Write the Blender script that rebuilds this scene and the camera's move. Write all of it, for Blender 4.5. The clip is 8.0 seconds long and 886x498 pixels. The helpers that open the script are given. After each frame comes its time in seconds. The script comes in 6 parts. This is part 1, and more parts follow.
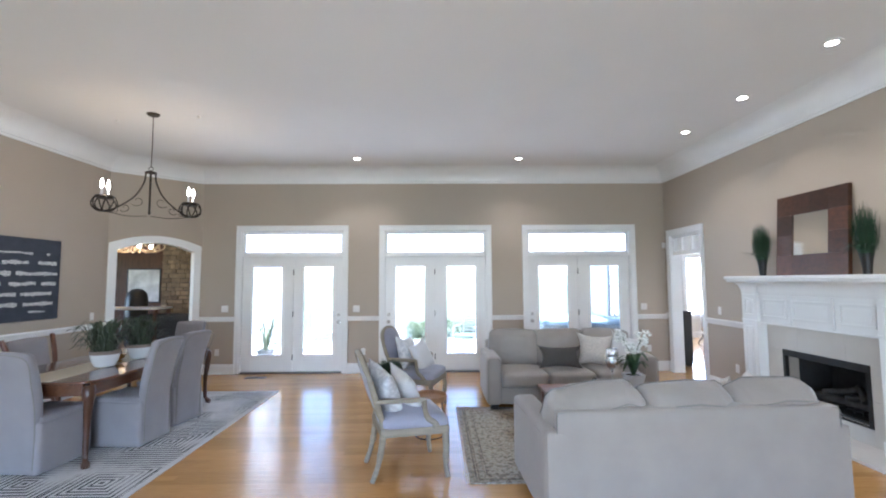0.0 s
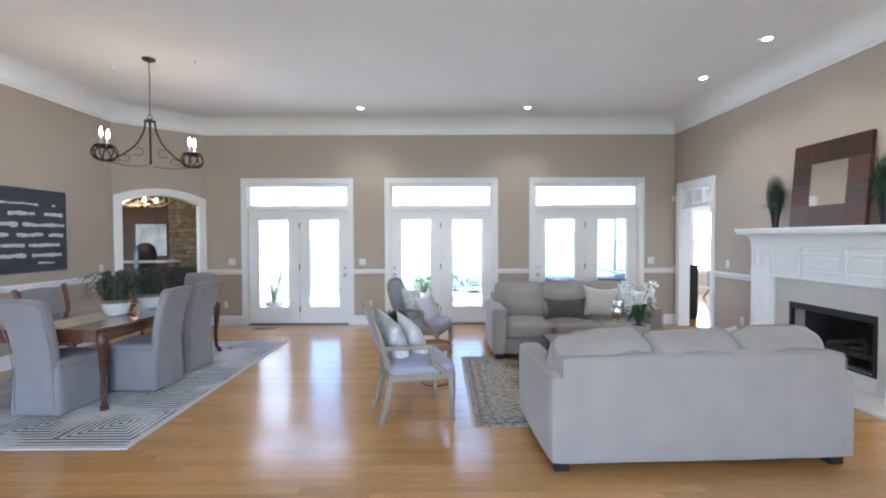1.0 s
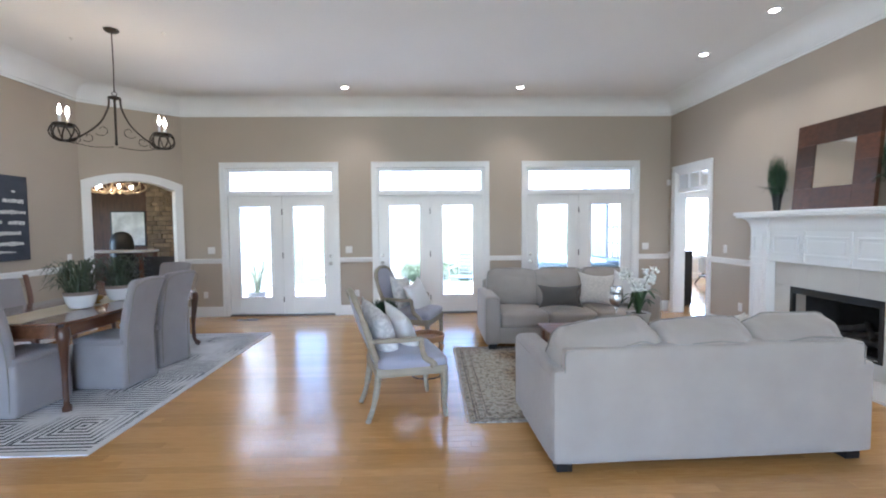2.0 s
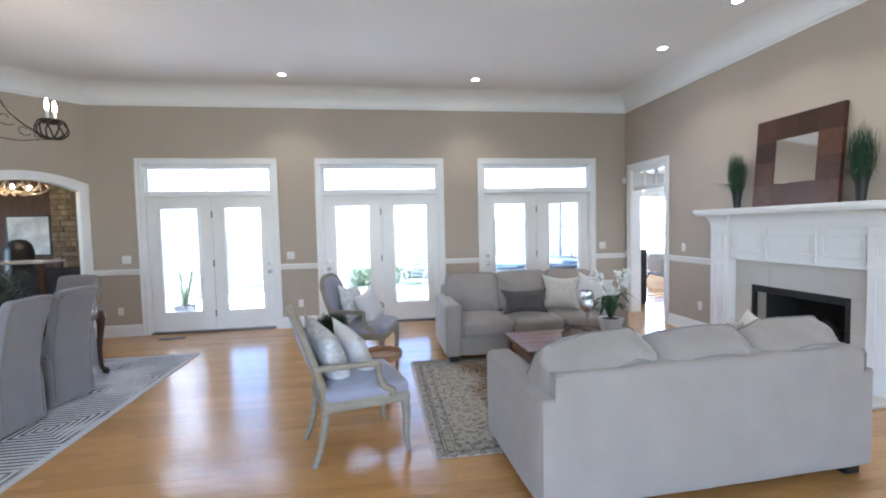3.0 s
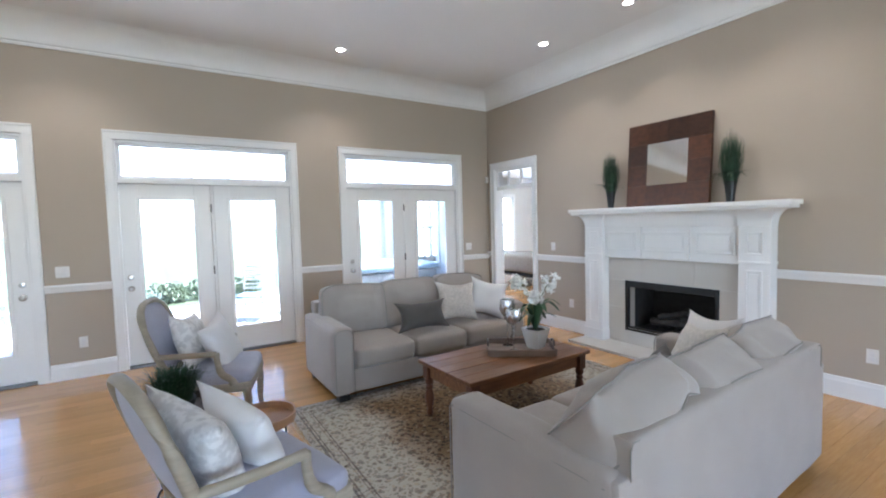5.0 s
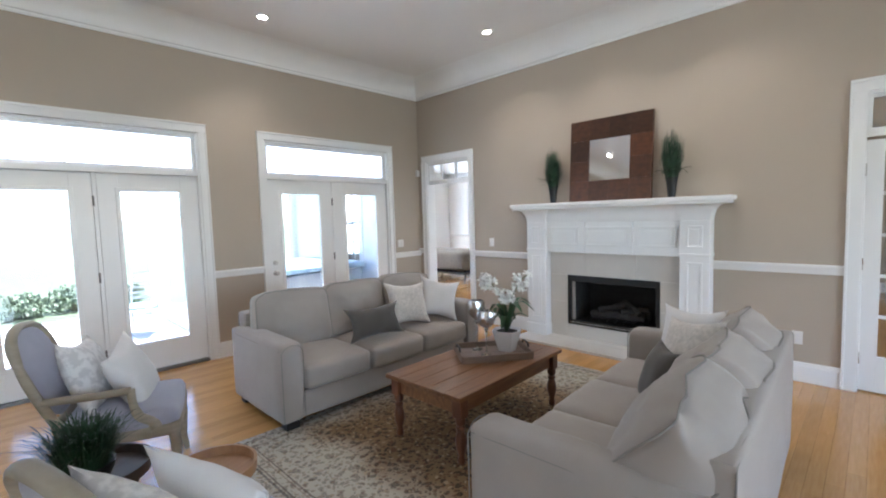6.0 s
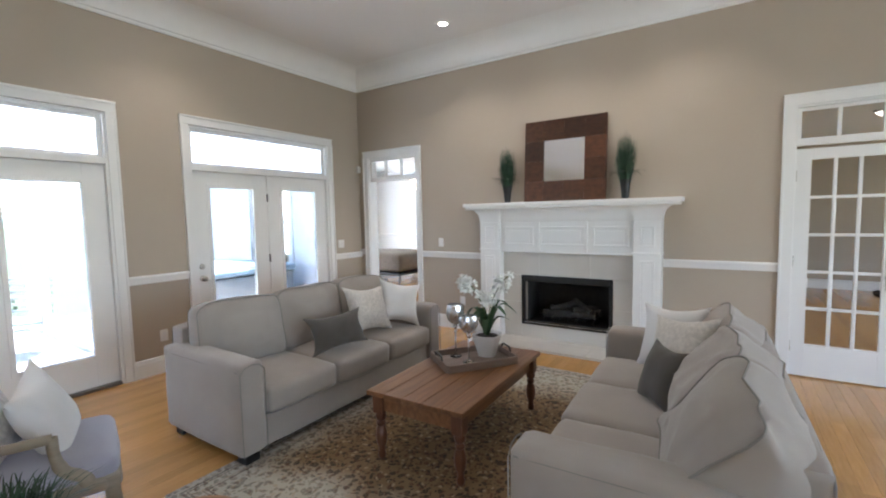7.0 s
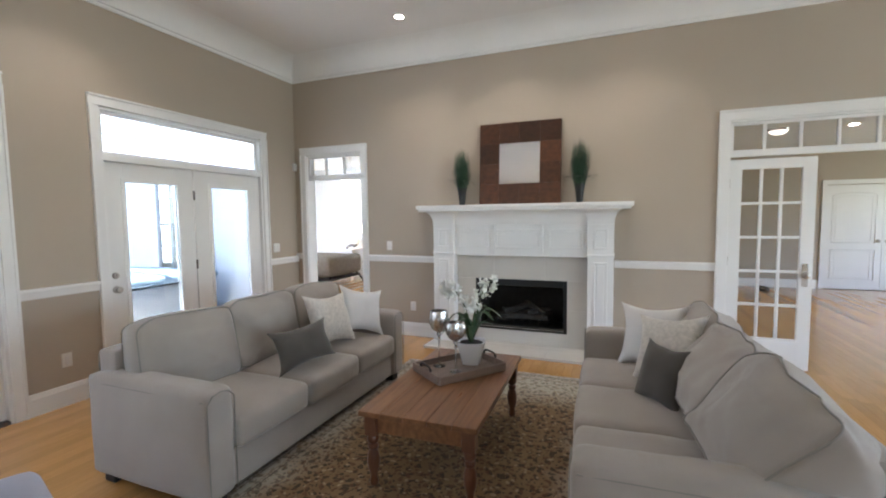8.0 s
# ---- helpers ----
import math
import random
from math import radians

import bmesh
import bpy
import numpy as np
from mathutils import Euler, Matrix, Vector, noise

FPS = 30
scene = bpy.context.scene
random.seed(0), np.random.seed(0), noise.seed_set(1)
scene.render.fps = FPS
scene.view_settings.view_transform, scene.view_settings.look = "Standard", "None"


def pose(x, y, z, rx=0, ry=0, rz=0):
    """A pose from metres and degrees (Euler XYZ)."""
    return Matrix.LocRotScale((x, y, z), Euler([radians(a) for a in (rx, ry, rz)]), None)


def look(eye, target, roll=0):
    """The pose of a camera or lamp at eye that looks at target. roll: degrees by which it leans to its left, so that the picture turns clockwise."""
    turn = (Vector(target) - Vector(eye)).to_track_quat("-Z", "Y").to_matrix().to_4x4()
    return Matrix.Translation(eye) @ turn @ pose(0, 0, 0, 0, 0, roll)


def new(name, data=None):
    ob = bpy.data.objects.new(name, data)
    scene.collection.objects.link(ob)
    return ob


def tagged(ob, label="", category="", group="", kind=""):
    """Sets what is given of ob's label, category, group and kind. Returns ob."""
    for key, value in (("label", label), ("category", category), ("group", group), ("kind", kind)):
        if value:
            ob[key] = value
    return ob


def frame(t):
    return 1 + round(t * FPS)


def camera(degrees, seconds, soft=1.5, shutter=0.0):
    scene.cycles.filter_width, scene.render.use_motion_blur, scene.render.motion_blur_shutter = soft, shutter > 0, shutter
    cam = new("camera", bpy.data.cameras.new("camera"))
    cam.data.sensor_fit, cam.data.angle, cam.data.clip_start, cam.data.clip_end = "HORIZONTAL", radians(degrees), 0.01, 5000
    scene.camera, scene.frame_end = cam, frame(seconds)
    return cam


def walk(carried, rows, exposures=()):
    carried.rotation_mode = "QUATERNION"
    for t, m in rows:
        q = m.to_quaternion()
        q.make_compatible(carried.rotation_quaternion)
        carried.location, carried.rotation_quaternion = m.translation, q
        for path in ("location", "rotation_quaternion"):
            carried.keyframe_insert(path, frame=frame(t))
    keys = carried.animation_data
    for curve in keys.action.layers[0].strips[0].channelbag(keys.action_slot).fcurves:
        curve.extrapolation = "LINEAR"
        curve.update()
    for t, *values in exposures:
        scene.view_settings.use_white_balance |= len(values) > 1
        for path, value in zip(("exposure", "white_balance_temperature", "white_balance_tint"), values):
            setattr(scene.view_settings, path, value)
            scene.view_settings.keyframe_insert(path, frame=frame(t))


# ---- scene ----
cam = camera(90.4, 8.0, soft=2.0)
PATH = [
    (0, (1.034, 0.745, 1.633), (1.064, 2.74, 1.777), -0.3),
    (0.5, (1.018, 0.754, 1.597), (1.039, 2.754, 1.625), -0.2),
    (1, (1.025, 0.801, 1.562), (1.03, 2.801, 1.513), -0.2),
    (2.5, (0.991, 1.305, 1.525), (1.136, 3.297, 1.419), -0.9),
    (3, (0.956, 1.586, 1.535), (1.245, 3.563, 1.434), -1.3),
    (3.5, (0.866, 1.854, 1.529), (1.331, 3.797, 1.438), -1.4),
    (4, (0.733, 2.154, 1.545), (1.411, 4.033, 1.441), -1.4),
    (4.5, (0.615, 2.44, 1.54), (1.484, 4.238, 1.433), -1.4),
    (6, (0.323, 3.378, 1.545), (1.742, 4.78, 1.4), -1.7),
    (6.5, (0.266, 3.638, 1.541), (1.81, 4.9, 1.391), -1.6),
    (7, (0.208, 3.917, 1.542), (1.874, 5.014, 1.388), -1.2),
    (7.5, (0.155, 4.193, 1.544), (1.923, 5.115, 1.393), -0.9),
    (8, (0.135, 4.471, 1.532), (1.988, 5.208, 1.388), -0.7),
]
walk(cam, [(t, look(eye, target, roll)) for t, eye, target, roll in PATH],
     exposures=[(0, 3.75, 5500, 14), (4.5, 3.72, 5550, 14), (8, 3.58, 6000, 13)])

# ---- world, sun and large lights ----
world = bpy.data.worlds.new("sky")
scene.world = world
world.use_nodes = True
wn = world.node_tree.nodes
sky = wn.new("ShaderNodeTexSky")
sky.sky_type, sky.sun_disc = "NISHITA", False
sky.sun_elevation, sky.sun_rotation = radians(72), radians(99)
world.node_tree.links.new(sky.outputs[0], wn["Background"].inputs[0])
wn["Background"].inputs[1].default_value = 0.15


def lamp(name, kind, m, energy, color=(1, 1, 1), width=0.1, height=0.1, cone=100):
    data = bpy.data.lights.new(name, kind)
    data.energy, data.color = energy, color
    if kind == "SUN":
        data.angle = radians(0.5)
    elif kind == "AREA":
        data.shape, data.size, data.size_y = "RECTANGLE", width, height
    elif kind == "SPOT":
        data.spot_size, data.spot_blend, data.shadow_soft_size = radians(cone), 0.7, width
    else:
        data.shadow_soft_size = width
    ob = new(name, data)
    ob.matrix_world = m
    return ob


sun_dir = Vector((0.30, -0.05, 0.953))
lamp("sun", "SUN", look(sun_dir * 30, (0, 0, 0)), 5.0, (1, 0.96, 0.9))

# the room: x WEST..EAST, y SOUTH..NORTH
WEST, EAST, SOUTH, NORTH, CEIL = -4.2, 5.23, -2.6, 8.74, 3.68
CORNER_A, CORNER_B = Vector((-4.2, 7.80, 0)), Vector((-3.20, 8.74, 0))
SOUTH_WINDOWS = [(-3.2, -1.4), (-0.9, 0.9), (1.4, 3.2)]
for (x0, x1), power in zip(SOUTH_WINDOWS, (3.0, 5.6, 6.6)):
    lamp("window_light", "AREA", look(((x0 + x1) / 2, SOUTH - 0.1, 1.45), ((x0 + x1) / 2, 5, 1.3)), power,
         (0.82, 0.91, 1), width=x1 - x0 - 0.1, height=2.1)

# area lamps added behind the pale leaded transoms, boosting the sky's light
DOORS = [(-2.578, -0.562), (-0.003, 2.036), (2.60, 4.673)]
for (x0, x1), power in zip(DOORS, (1.3, 1.3, 1.0)):
    lamp("window_light", "AREA", look(((x0 + x1) / 2, NORTH + 0.15, 2.328), ((x0 + x1) / 2, 3, 2.328)), power,
         (0.88, 0.94, 1), width=x1 - x0 - 0.22, height=0.37)

# ---- materials ----


def mat(name, base, rough=0.6, metal=0.0, second=None, scale=6.0, detail=4.0, mix=0.5, bump=0.0, bump_scale=60.0,
        stretch=(1, 1, 1), island=0.0, coat=0.0, sheen=0.0, transmission=0.0, spec=0.5):
    """A procedural surface: two tones by noise, fine relief, and a little wear in the gloss."""
    m = bpy.data.materials.new(name)
    m.use_nodes = True
    nt = m.node_tree
    n, l = nt.nodes, nt.links
    b = n["Principled BSDF"]
    b.inputs["Roughness"].default_value = rough
    b.inputs["Metallic"].default_value = metal
    b.inputs["Coat Weight"].default_value = coat
    b.inputs["Coat Roughness"].default_value = 0.12
    b.inputs["Sheen Weight"].default_value = sheen
    b.inputs["Transmission Weight"].default_value = transmission
    b.inputs["Specular IOR Level"].default_value = spec
    second = second or tuple(c * 0.86 for c in base)
    tc = n.new("ShaderNodeTexCoord")
    mp = n.new("ShaderNodeMapping")
    mp.inputs["Scale"].default_value = stretch
    l.new(tc.outputs["Object"], mp.inputs[0])
    no = n.new("ShaderNodeTexNoise")
    no.inputs["Scale"].default_value, no.inputs["Detail"].default_value = scale, detail
    l.new(mp.outputs[0], no.inputs["Vector"])
    ramp = n.new("ShaderNodeValToRGB")
    ramp.color_ramp.elements[0].position, ramp.color_ramp.elements[1].position = 0.5 - mix / 2, 0.5 + mix / 2
    ramp.color_ramp.elements[0].color, ramp.color_ramp.elements[1].color = (*base, 1), (*second, 1)
    l.new(no.outputs[0], ramp.inputs[0])
    color = ramp.outputs[0]
    if island:
        hs = n.new("ShaderNodeHueSaturation")
        ob_info = n.new("ShaderNodeObjectInfo")
        geo = n.new("ShaderNodeNewGeometry")
        add = n.new("ShaderNodeMath")
        add.operation = "ADD"
        l.new(ob_info.outputs["Random"], add.inputs[0])
        l.new(geo.outputs["Random Per Island"], add.inputs[1])
        fr = n.new("ShaderNodeMath")
        fr.operation = "FRACT"
        l.new(add.outputs[0], fr.inputs[0])
        mr = n.new("ShaderNodeMapRange")
        mr.inputs["To Min"].default_value, mr.inputs["To Max"].default_value = 1 - island, 1 + island
        l.new(fr.outputs[0], mr.inputs[0])
        l.new(mr.outputs[0], hs.inputs["Value"])
        l.new(color, hs.inputs["Color"])
        color = hs.outputs[0]
    l.new(color, b.inputs["Base Color"])
    rr = n.new("ShaderNodeMapRange")
    rr.inputs["To Min"].default_value, rr.inputs["To Max"].default_value = max(rough - 0.06, 0.02), min(rough + 0.06, 1)
    l.new(no.outputs[0], rr.inputs[0])
    l.new(rr.outputs[0], b.inputs["Roughness"])
    if bump:
        nb = n.new("ShaderNodeTexNoise")
        nb.inputs["Scale"].default_value, nb.inputs["Detail"].default_value = bump_scale, 3
        l.new(mp.outputs[0], nb.inputs["Vector"])
        bp = n.new("ShaderNodeBump")
        bp.inputs["Strength"].default_value, bp.inputs["Distance"].default_value = bump, 0.004
        l.new(nb.outputs[0], bp.inputs["Height"])
        l.new(bp.outputs[0], b.inputs["Normal"])
    return m


def glow(name, color, strength):
    m = bpy.data.materials.new(name)
    m.use_nodes = True
    b = m.node_tree.nodes["Principled BSDF"]
    b.inputs["Base Color"].default_value = (*color, 1)
    b.inputs["Emission Color"].default_value = (*color, 1)
    b.inputs["Emission Strength"].default_value = strength
    return m


def glass(name, rough=0.0, color=(1, 1, 1)):
    m = bpy.data.materials.new(name)
    m.use_nodes = True
    b = m.node_tree.nodes["Principled BSDF"]
    b.inputs["Base Color"].default_value = (*color, 1)
    b.inputs["Roughness"].default_value = rough
    b.inputs["Transmission Weight"].default_value = 1
    b.inputs["IOR"].default_value = 1.45
    return m


WALL = mat("taupe_paint", (0.435, 0.372, 0.300), 0.6, second=(0.415, 0.354, 0.285), scale=1.3, bump=0.08, bump_scale=220)
CEILING = mat("ceiling_paint", (0.80, 0.79, 0.775), 0.8, second=(0.77, 0.76, 0.745), scale=0.9, bump=0.1, bump_scale=160)
TRIM = mat("white_gloss_paint", (0.82, 0.82, 0.81), 0.32, second=(0.78, 0.78, 0.77), scale=3, bump=0.03, bump_scale=90)
MANTEL = mat("white_mantel_paint", (0.83, 0.83, 0.82), 0.35, second=(0.79, 0.79, 0.78), scale=4, bump=0.04, bump_scale=80)
OAK = mat("honey_oak", (0.57, 0.318, 0.112), 0.2, second=(0.47, 0.245, 0.078), scale=9, stretch=(0.7, 7, 7), island=0.13, bump=0.05,
          bump_scale=30, coat=0.35)
OAK_SUB = mat("oak_joint", (0.24, 0.12, 0.045), 0.5)
SOFA = mat("pale_grey_linen", (0.35, 0.312, 0.278), 0.9, second=(0.305, 0.27, 0.24), scale=4, bump=0.35, bump_scale=420, sheen=0.25)
SOFA_SEAM = mat("grey_piping", (0.255, 0.238, 0.218), 0.9, bump=0.3, bump_scale=400)
PILLOW_DARK = mat("charcoal_linen", (0.085, 0.076, 0.066), 0.9, second=(0.066, 0.058, 0.05), bump=0.4, bump_scale=380, sheen=0.2)
PILLOW_WHITE = mat("white_cotton", (0.70, 0.69, 0.68), 0.9, second=(0.64, 0.63, 0.62), bump=0.3, bump_scale=200, sheen=0.2)
PILLOW_CREAM = mat("cream_boucle", (0.62, 0.58, 0.53), 0.95, second=(0.50, 0.47, 0.43), scale=45, mix=0.3, bump=0.9, bump_scale=90, sheen=0.2)
PILLOW_PRINT = mat("white_grey_print", (0.70, 0.69, 0.67), 0.9, second=(0.55, 0.54, 0.53), scale=26, mix=0.14, bump=0.3, bump_scale=200)
SLIPCOVER = mat("grey_slipcover", (0.295, 0.277, 0.288), 0.92, second=(0.26, 0.243, 0.254), scale=5, bump=0.4, bump_scale=350, sheen=0.2)
CHAIR_WOOD = mat("weathered_greige_wood", (0.33, 0.29, 0.22), 0.6, second=(0.23, 0.20, 0.15), scale=7, stretch=(1, 1, 6), bump=0.2, bump_scale=60)
CHAIR_FABRIC = mat("blue_grey_linen", (0.35, 0.352, 0.425), 0.9, second=(0.31, 0.312, 0.38), scale=8, bump=0.35, bump_scale=400, sheen=0.25)
WALNUT = mat("reddish_brown_wood", (0.27, 0.128, 0.055), 0.3, second=(0.13, 0.054, 0.024), scale=3.2, detail=7, stretch=(1.0, 11, 9), bump=0.08, bump_scale=40, island=0.22)
WALNUT_LEG = mat("dark_turned_wood", (0.16, 0.065, 0.033), 0.35, second=(0.09, 0.035, 0.02), scale=6, stretch=(6, 6, 1.0), bump=0.08)
TABLE_WOOD = mat("cherry_table_wood", (0.16, 0.07, 0.036), 0.16, second=(0.10, 0.042, 0.022), scale=4, stretch=(7, 0.8, 7), coat=0.5)
TABLE_LEG = mat("cherry_leg_wood", (0.085, 0.036, 0.02), 0.3, second=(0.05, 0.022, 0.013), scale=5, stretch=(6, 6, 1))
RUNNER = mat("cream_runner", (0.70, 0.64, 0.52), 0.9, bump=0.3, bump_scale=200)
TRAY_WOOD = mat("greyed_tray_wood", (0.28, 0.215, 0.18), 0.65, second=(0.19, 0.14, 0.115), scale=6, stretch=(1, 7, 7), bump=0.2)
BLACK = mat("black_metal", (0.012, 0.012, 0.012), 0.4, bump=0.05)
FIREBRICK = mat("dark_firebox", (0.03, 0.028, 0.026), 0.75, second=(0.018, 0.017, 0.016), scale=14, bump=0.4, bump_scale=70)
LOG = mat("charred_log", (0.06, 0.054, 0.048), 0.9, second=(0.025, 0.022, 0.02), scale=18, bump=0.8, bump_scale=50)
IRON = mat("bronzed_iron", (0.05, 0.038, 0.028), 0.45, metal=0.6, second=(0.03, 0.024, 0.018), scale=30, bump=0.2)
NICKEL = mat("satin_nickel", (0.55, 0.53, 0.50), 0.28, metal=1.0)
HINGE = mat("dark_hinge_metal", (0.17, 0.16, 0.15), 0.4, metal=0.9)
PLATE = mat("white_plastic", (0.8, 0.79, 0.77), 0.4)
CERAMIC = mat("white_glazed_pot", (0.78, 0.78, 0.78), 0.25, second=(0.72, 0.72, 0.73), bump=0.1, bump_scale=40)
PLANT_LEAF = mat("grey_green_leaf", (0.07, 0.092, 0.056), 0.5, second=(0.045, 0.062, 0.038), scale=12, island=0.4)
LEAF = mat("green_leaf", (0.045, 0.10, 0.04), 0.45, second=(0.03, 0.065, 0.028), scale=12, island=0.35)
GRASS_DARK = mat("dark_green_grass", (0.018, 0.062, 0.024), 0.55, second=(0.01, 0.036, 0.015), scale=8, island=0.45)
PETAL = mat("white_petal", (0.85, 0.85, 0.82), 0.6, second=(0.78, 0.79, 0.74), scale=30)
STEM = mat("green_stem", (0.09, 0.13, 0.04), 0.5)
MERCURY = mat("mercury_glass", (0.86, 0.85, 0.83), 0.2, metal=0.9, second=(0.6, 0.59, 0.57), scale=40, mix=0.2, bump=0.5, bump_scale=60)
MIRROR_WOOD = mat("mahogany_veneer", (0.085, 0.030, 0.012), 0.35, second=(0.035, 0.013, 0.006), scale=4, stretch=(4, 1, 6), island=0.45, bump=0.05)
MIRROR = mat("mirror_silver", (0.9, 0.9, 0.9), 0.02, metal=1.0, second=(0.89, 0.89, 0.89))
CANVAS = mat("navy_canvas", (0.028, 0.034, 0.052), 0.75, second=(0.05, 0.058, 0.08), scale=9, bump=0.4, bump_scale=120)
CANVAS_PAINT = mat("white_brush_paint", (0.72, 0.72, 0.70), 0.7, second=(0.35, 0.36, 0.38), scale=28, mix=0.2, stretch=(1, 1, 5), bump=0.5, bump_scale=80)
PANE = glass("clear_glass", 0.0, (0.855, 0.875, 0.88))
# glass colour darkened to dim the overbright outdoors, not a real tint
DOOR_PANE = glass("view_dimming_glass", 0.0, (0.42, 0.44, 0.45))
LEAD = mat("lead_came", (0.3, 0.3, 0.3), 0.5, metal=0.3)
SURROUND = mat("cream_marble", (0.62, 0.59, 0.54), 0.3, second=(0.55, 0.52, 0.475), scale=3, bump=0.03)
BULB = glow("lit_bulb", (1, 0.88, 0.7), 7)
CAN_GLOW = glow("lit_downlight", (1, 0.92, 0.8), 5)

# ---- mesh helpers ----


def thing(name, x, y, z, turn=0.0, label="", category="", group="", kind=""):
    """An Empty at a thing's base, which carries its parts."""
    ob = new(name)
    ob.empty_display_size = 0.1
    ob.matrix_world = pose(x, y, z, 0, 0, turn)
    return tagged(ob, label, category, group, kind)


def smooth_mesh(me, angle=40):
    """Smooth shading with sharp edges past an angle."""
    b = bmesh.new()
    b.from_mesh(me)
    for f in b.faces:
        f.smooth = True
    for e in b.edges:
        if len(e.link_faces) == 2:
            bend = e.calc_face_angle(0)
            small, large = sorted(f.calc_area() for f in e.link_faces)
            if bend > radians(angle) or (bend > radians(12) and large > 6 * small):
                e.smooth = False
    b.to_mesh(me)
    b.free()


def part(name, bm, material, parent, label="", at=None, angle=40):
    """Links a bmesh as one mesh under a thing or a part."""
    me = bpy.data.meshes.new(name)
    bmesh.ops.recalc_face_normals(bm, faces=bm.faces)
    bm.to_mesh(me)
    bm.free()
    smooth_mesh(me, angle)
    me.materials.append(material)
    ob = new(name, me)
    ob.parent = parent
    if at is not None:
        ob.matrix_basis = at
    if label:
        ob["label"] = label
    return ob


def single(name, bm, material, m=None, label="", category="", group="", kind="", angle=40):
    ob = part(name, bm, material, None, angle=angle)
    if m is not None:
        ob.matrix_world = m
    return tagged(ob, label, category, group, kind)


def merge(bm, other, m=None):
    me = bpy.data.meshes.new("t")
    other.to_mesh(me)
    other.free()
    if m is not None:
        me.transform(m)
    bm.from_mesh(me)
    bpy.data.meshes.remove(me)
    return bm


def box(bm, x0, x1, y0, y1, z0, z1, bevel=0.0, m=None, seg=2):
    t = bmesh.new()
    bmesh.ops.create_cube(t, size=1)
    for v in t.verts:
        v.co = Vector(((x0 + x1) / 2 + v.co.x * (x1 - x0), (y0 + y1) / 2 + v.co.y * (y1 - y0), (z0 + z1) / 2 + v.co.z * (z1 - z0)))
    if bevel:
        bmesh.ops.bevel(t, geom=t.edges[:], offset=bevel, segments=seg, affect="EDGES", profile=0.5)
    return merge(bm, t, m)


def boxes(*rows, bevel=0.0, m=None):
    bm = bmesh.new()
    for r in rows:
        box(bm, *r, bevel=bevel, m=m)
    return bm


def soft_box(sx, sy, sz, r, puff=(0, 0, 0), cuts=10, wrinkle=0.0, seed=0.0, m=None, bm=None, taper=0.0):
    """A rounded, padded block, centred on x and y and standing on z = 0. puff: how far the faces swell along x, y and z."""
    t = bmesh.new()
    bmesh.ops.create_cube(t, size=2)
    bmesh.ops.subdivide_edges(t, edges=t.edges[:], cuts=cuts, use_grid_fill=True)
    half = Vector((sx / 2, sy / 2, sz / 2))
    for v in t.verts:
        u = [max(-1, min(1, c)) for c in v.co]
        u = [math.copysign(1 - (1 - abs(c)) ** 1.35, c) for c in u]
        p = Vector((u[0] * half.x, u[1] * half.y, u[2] * half.z))
        inner = Vector([max(-h + r, min(h - r, c)) for h, c in zip(half, p)])
        d = p - inner
        if d.length > 1e-6:
            p = inner + d.normalized() * min(d.length, r) if d.length > r else p
        q = p.copy()
        for i in range(3):
            j, k = (i + 1) % 3, (i + 2) % 3
            q[i] += math.copysign(puff[i], u[i]) * abs(u[i]) ** 3 * (1 - u[j] ** 2) * (1 - u[k] ** 2)
        if wrinkle:
            q += noise.noise_vector(q * 7 + Vector((seed, seed * 2.3, 0))) * wrinkle
            q += noise.noise_vector(q * 19 + Vector((seed, 0, seed))) * wrinkle * 0.3
        q.z += half.z
        if taper:
            q.x *= 1 + taper * (q.z / sz - 0.5)
            q.y *= 1 + taper * (q.z / sz - 0.5)
        v.co = q
    return merge(bm or bmesh.new(), t, m)


def pillow(w, h, t, seed=0.0, n=16, pinch=0.21, crease=0.008, corner=0.0):
    """A knife-edged throw pillow in the x-z plane, its middle at the origin."""
    bm = bmesh.new()
    sides = []
    for s in (1, -1):
        grid = []
        for i in range(n + 1):
            row = []
            for j in range(n + 1):
                u, v = 2 * i / n - 1, 2 * j / n - 1
                fat = ((1 - abs(u) ** 2.6) * (1 - abs(v) ** 2.6)) ** 0.55
                k = 1 - pinch * (1 - u * u) * v * v, 1 - pinch * (1 - v * v) * u * u
                c = 1 - corner * u * u * v * v
                p = Vector((u * w / 2 * k[1] * c, s * t / 2 * fat, v * h / 2 * k[0] * c))
                p += noise.noise_vector(p * 9 + Vector((seed, seed, s * 0.0))) * crease * (0.3 + fat)
                row.append(bm.verts.new(p))
            grid.append(row)
        for i in range(n):
            for j in range(n):
                bm.faces.new((grid[i][j], grid[i + 1][j], grid[i + 1][j + 1], grid[i][j + 1]))
    bmesh.ops.remove_doubles(bm, verts=bm.verts, dist=0.0012)
    return bm


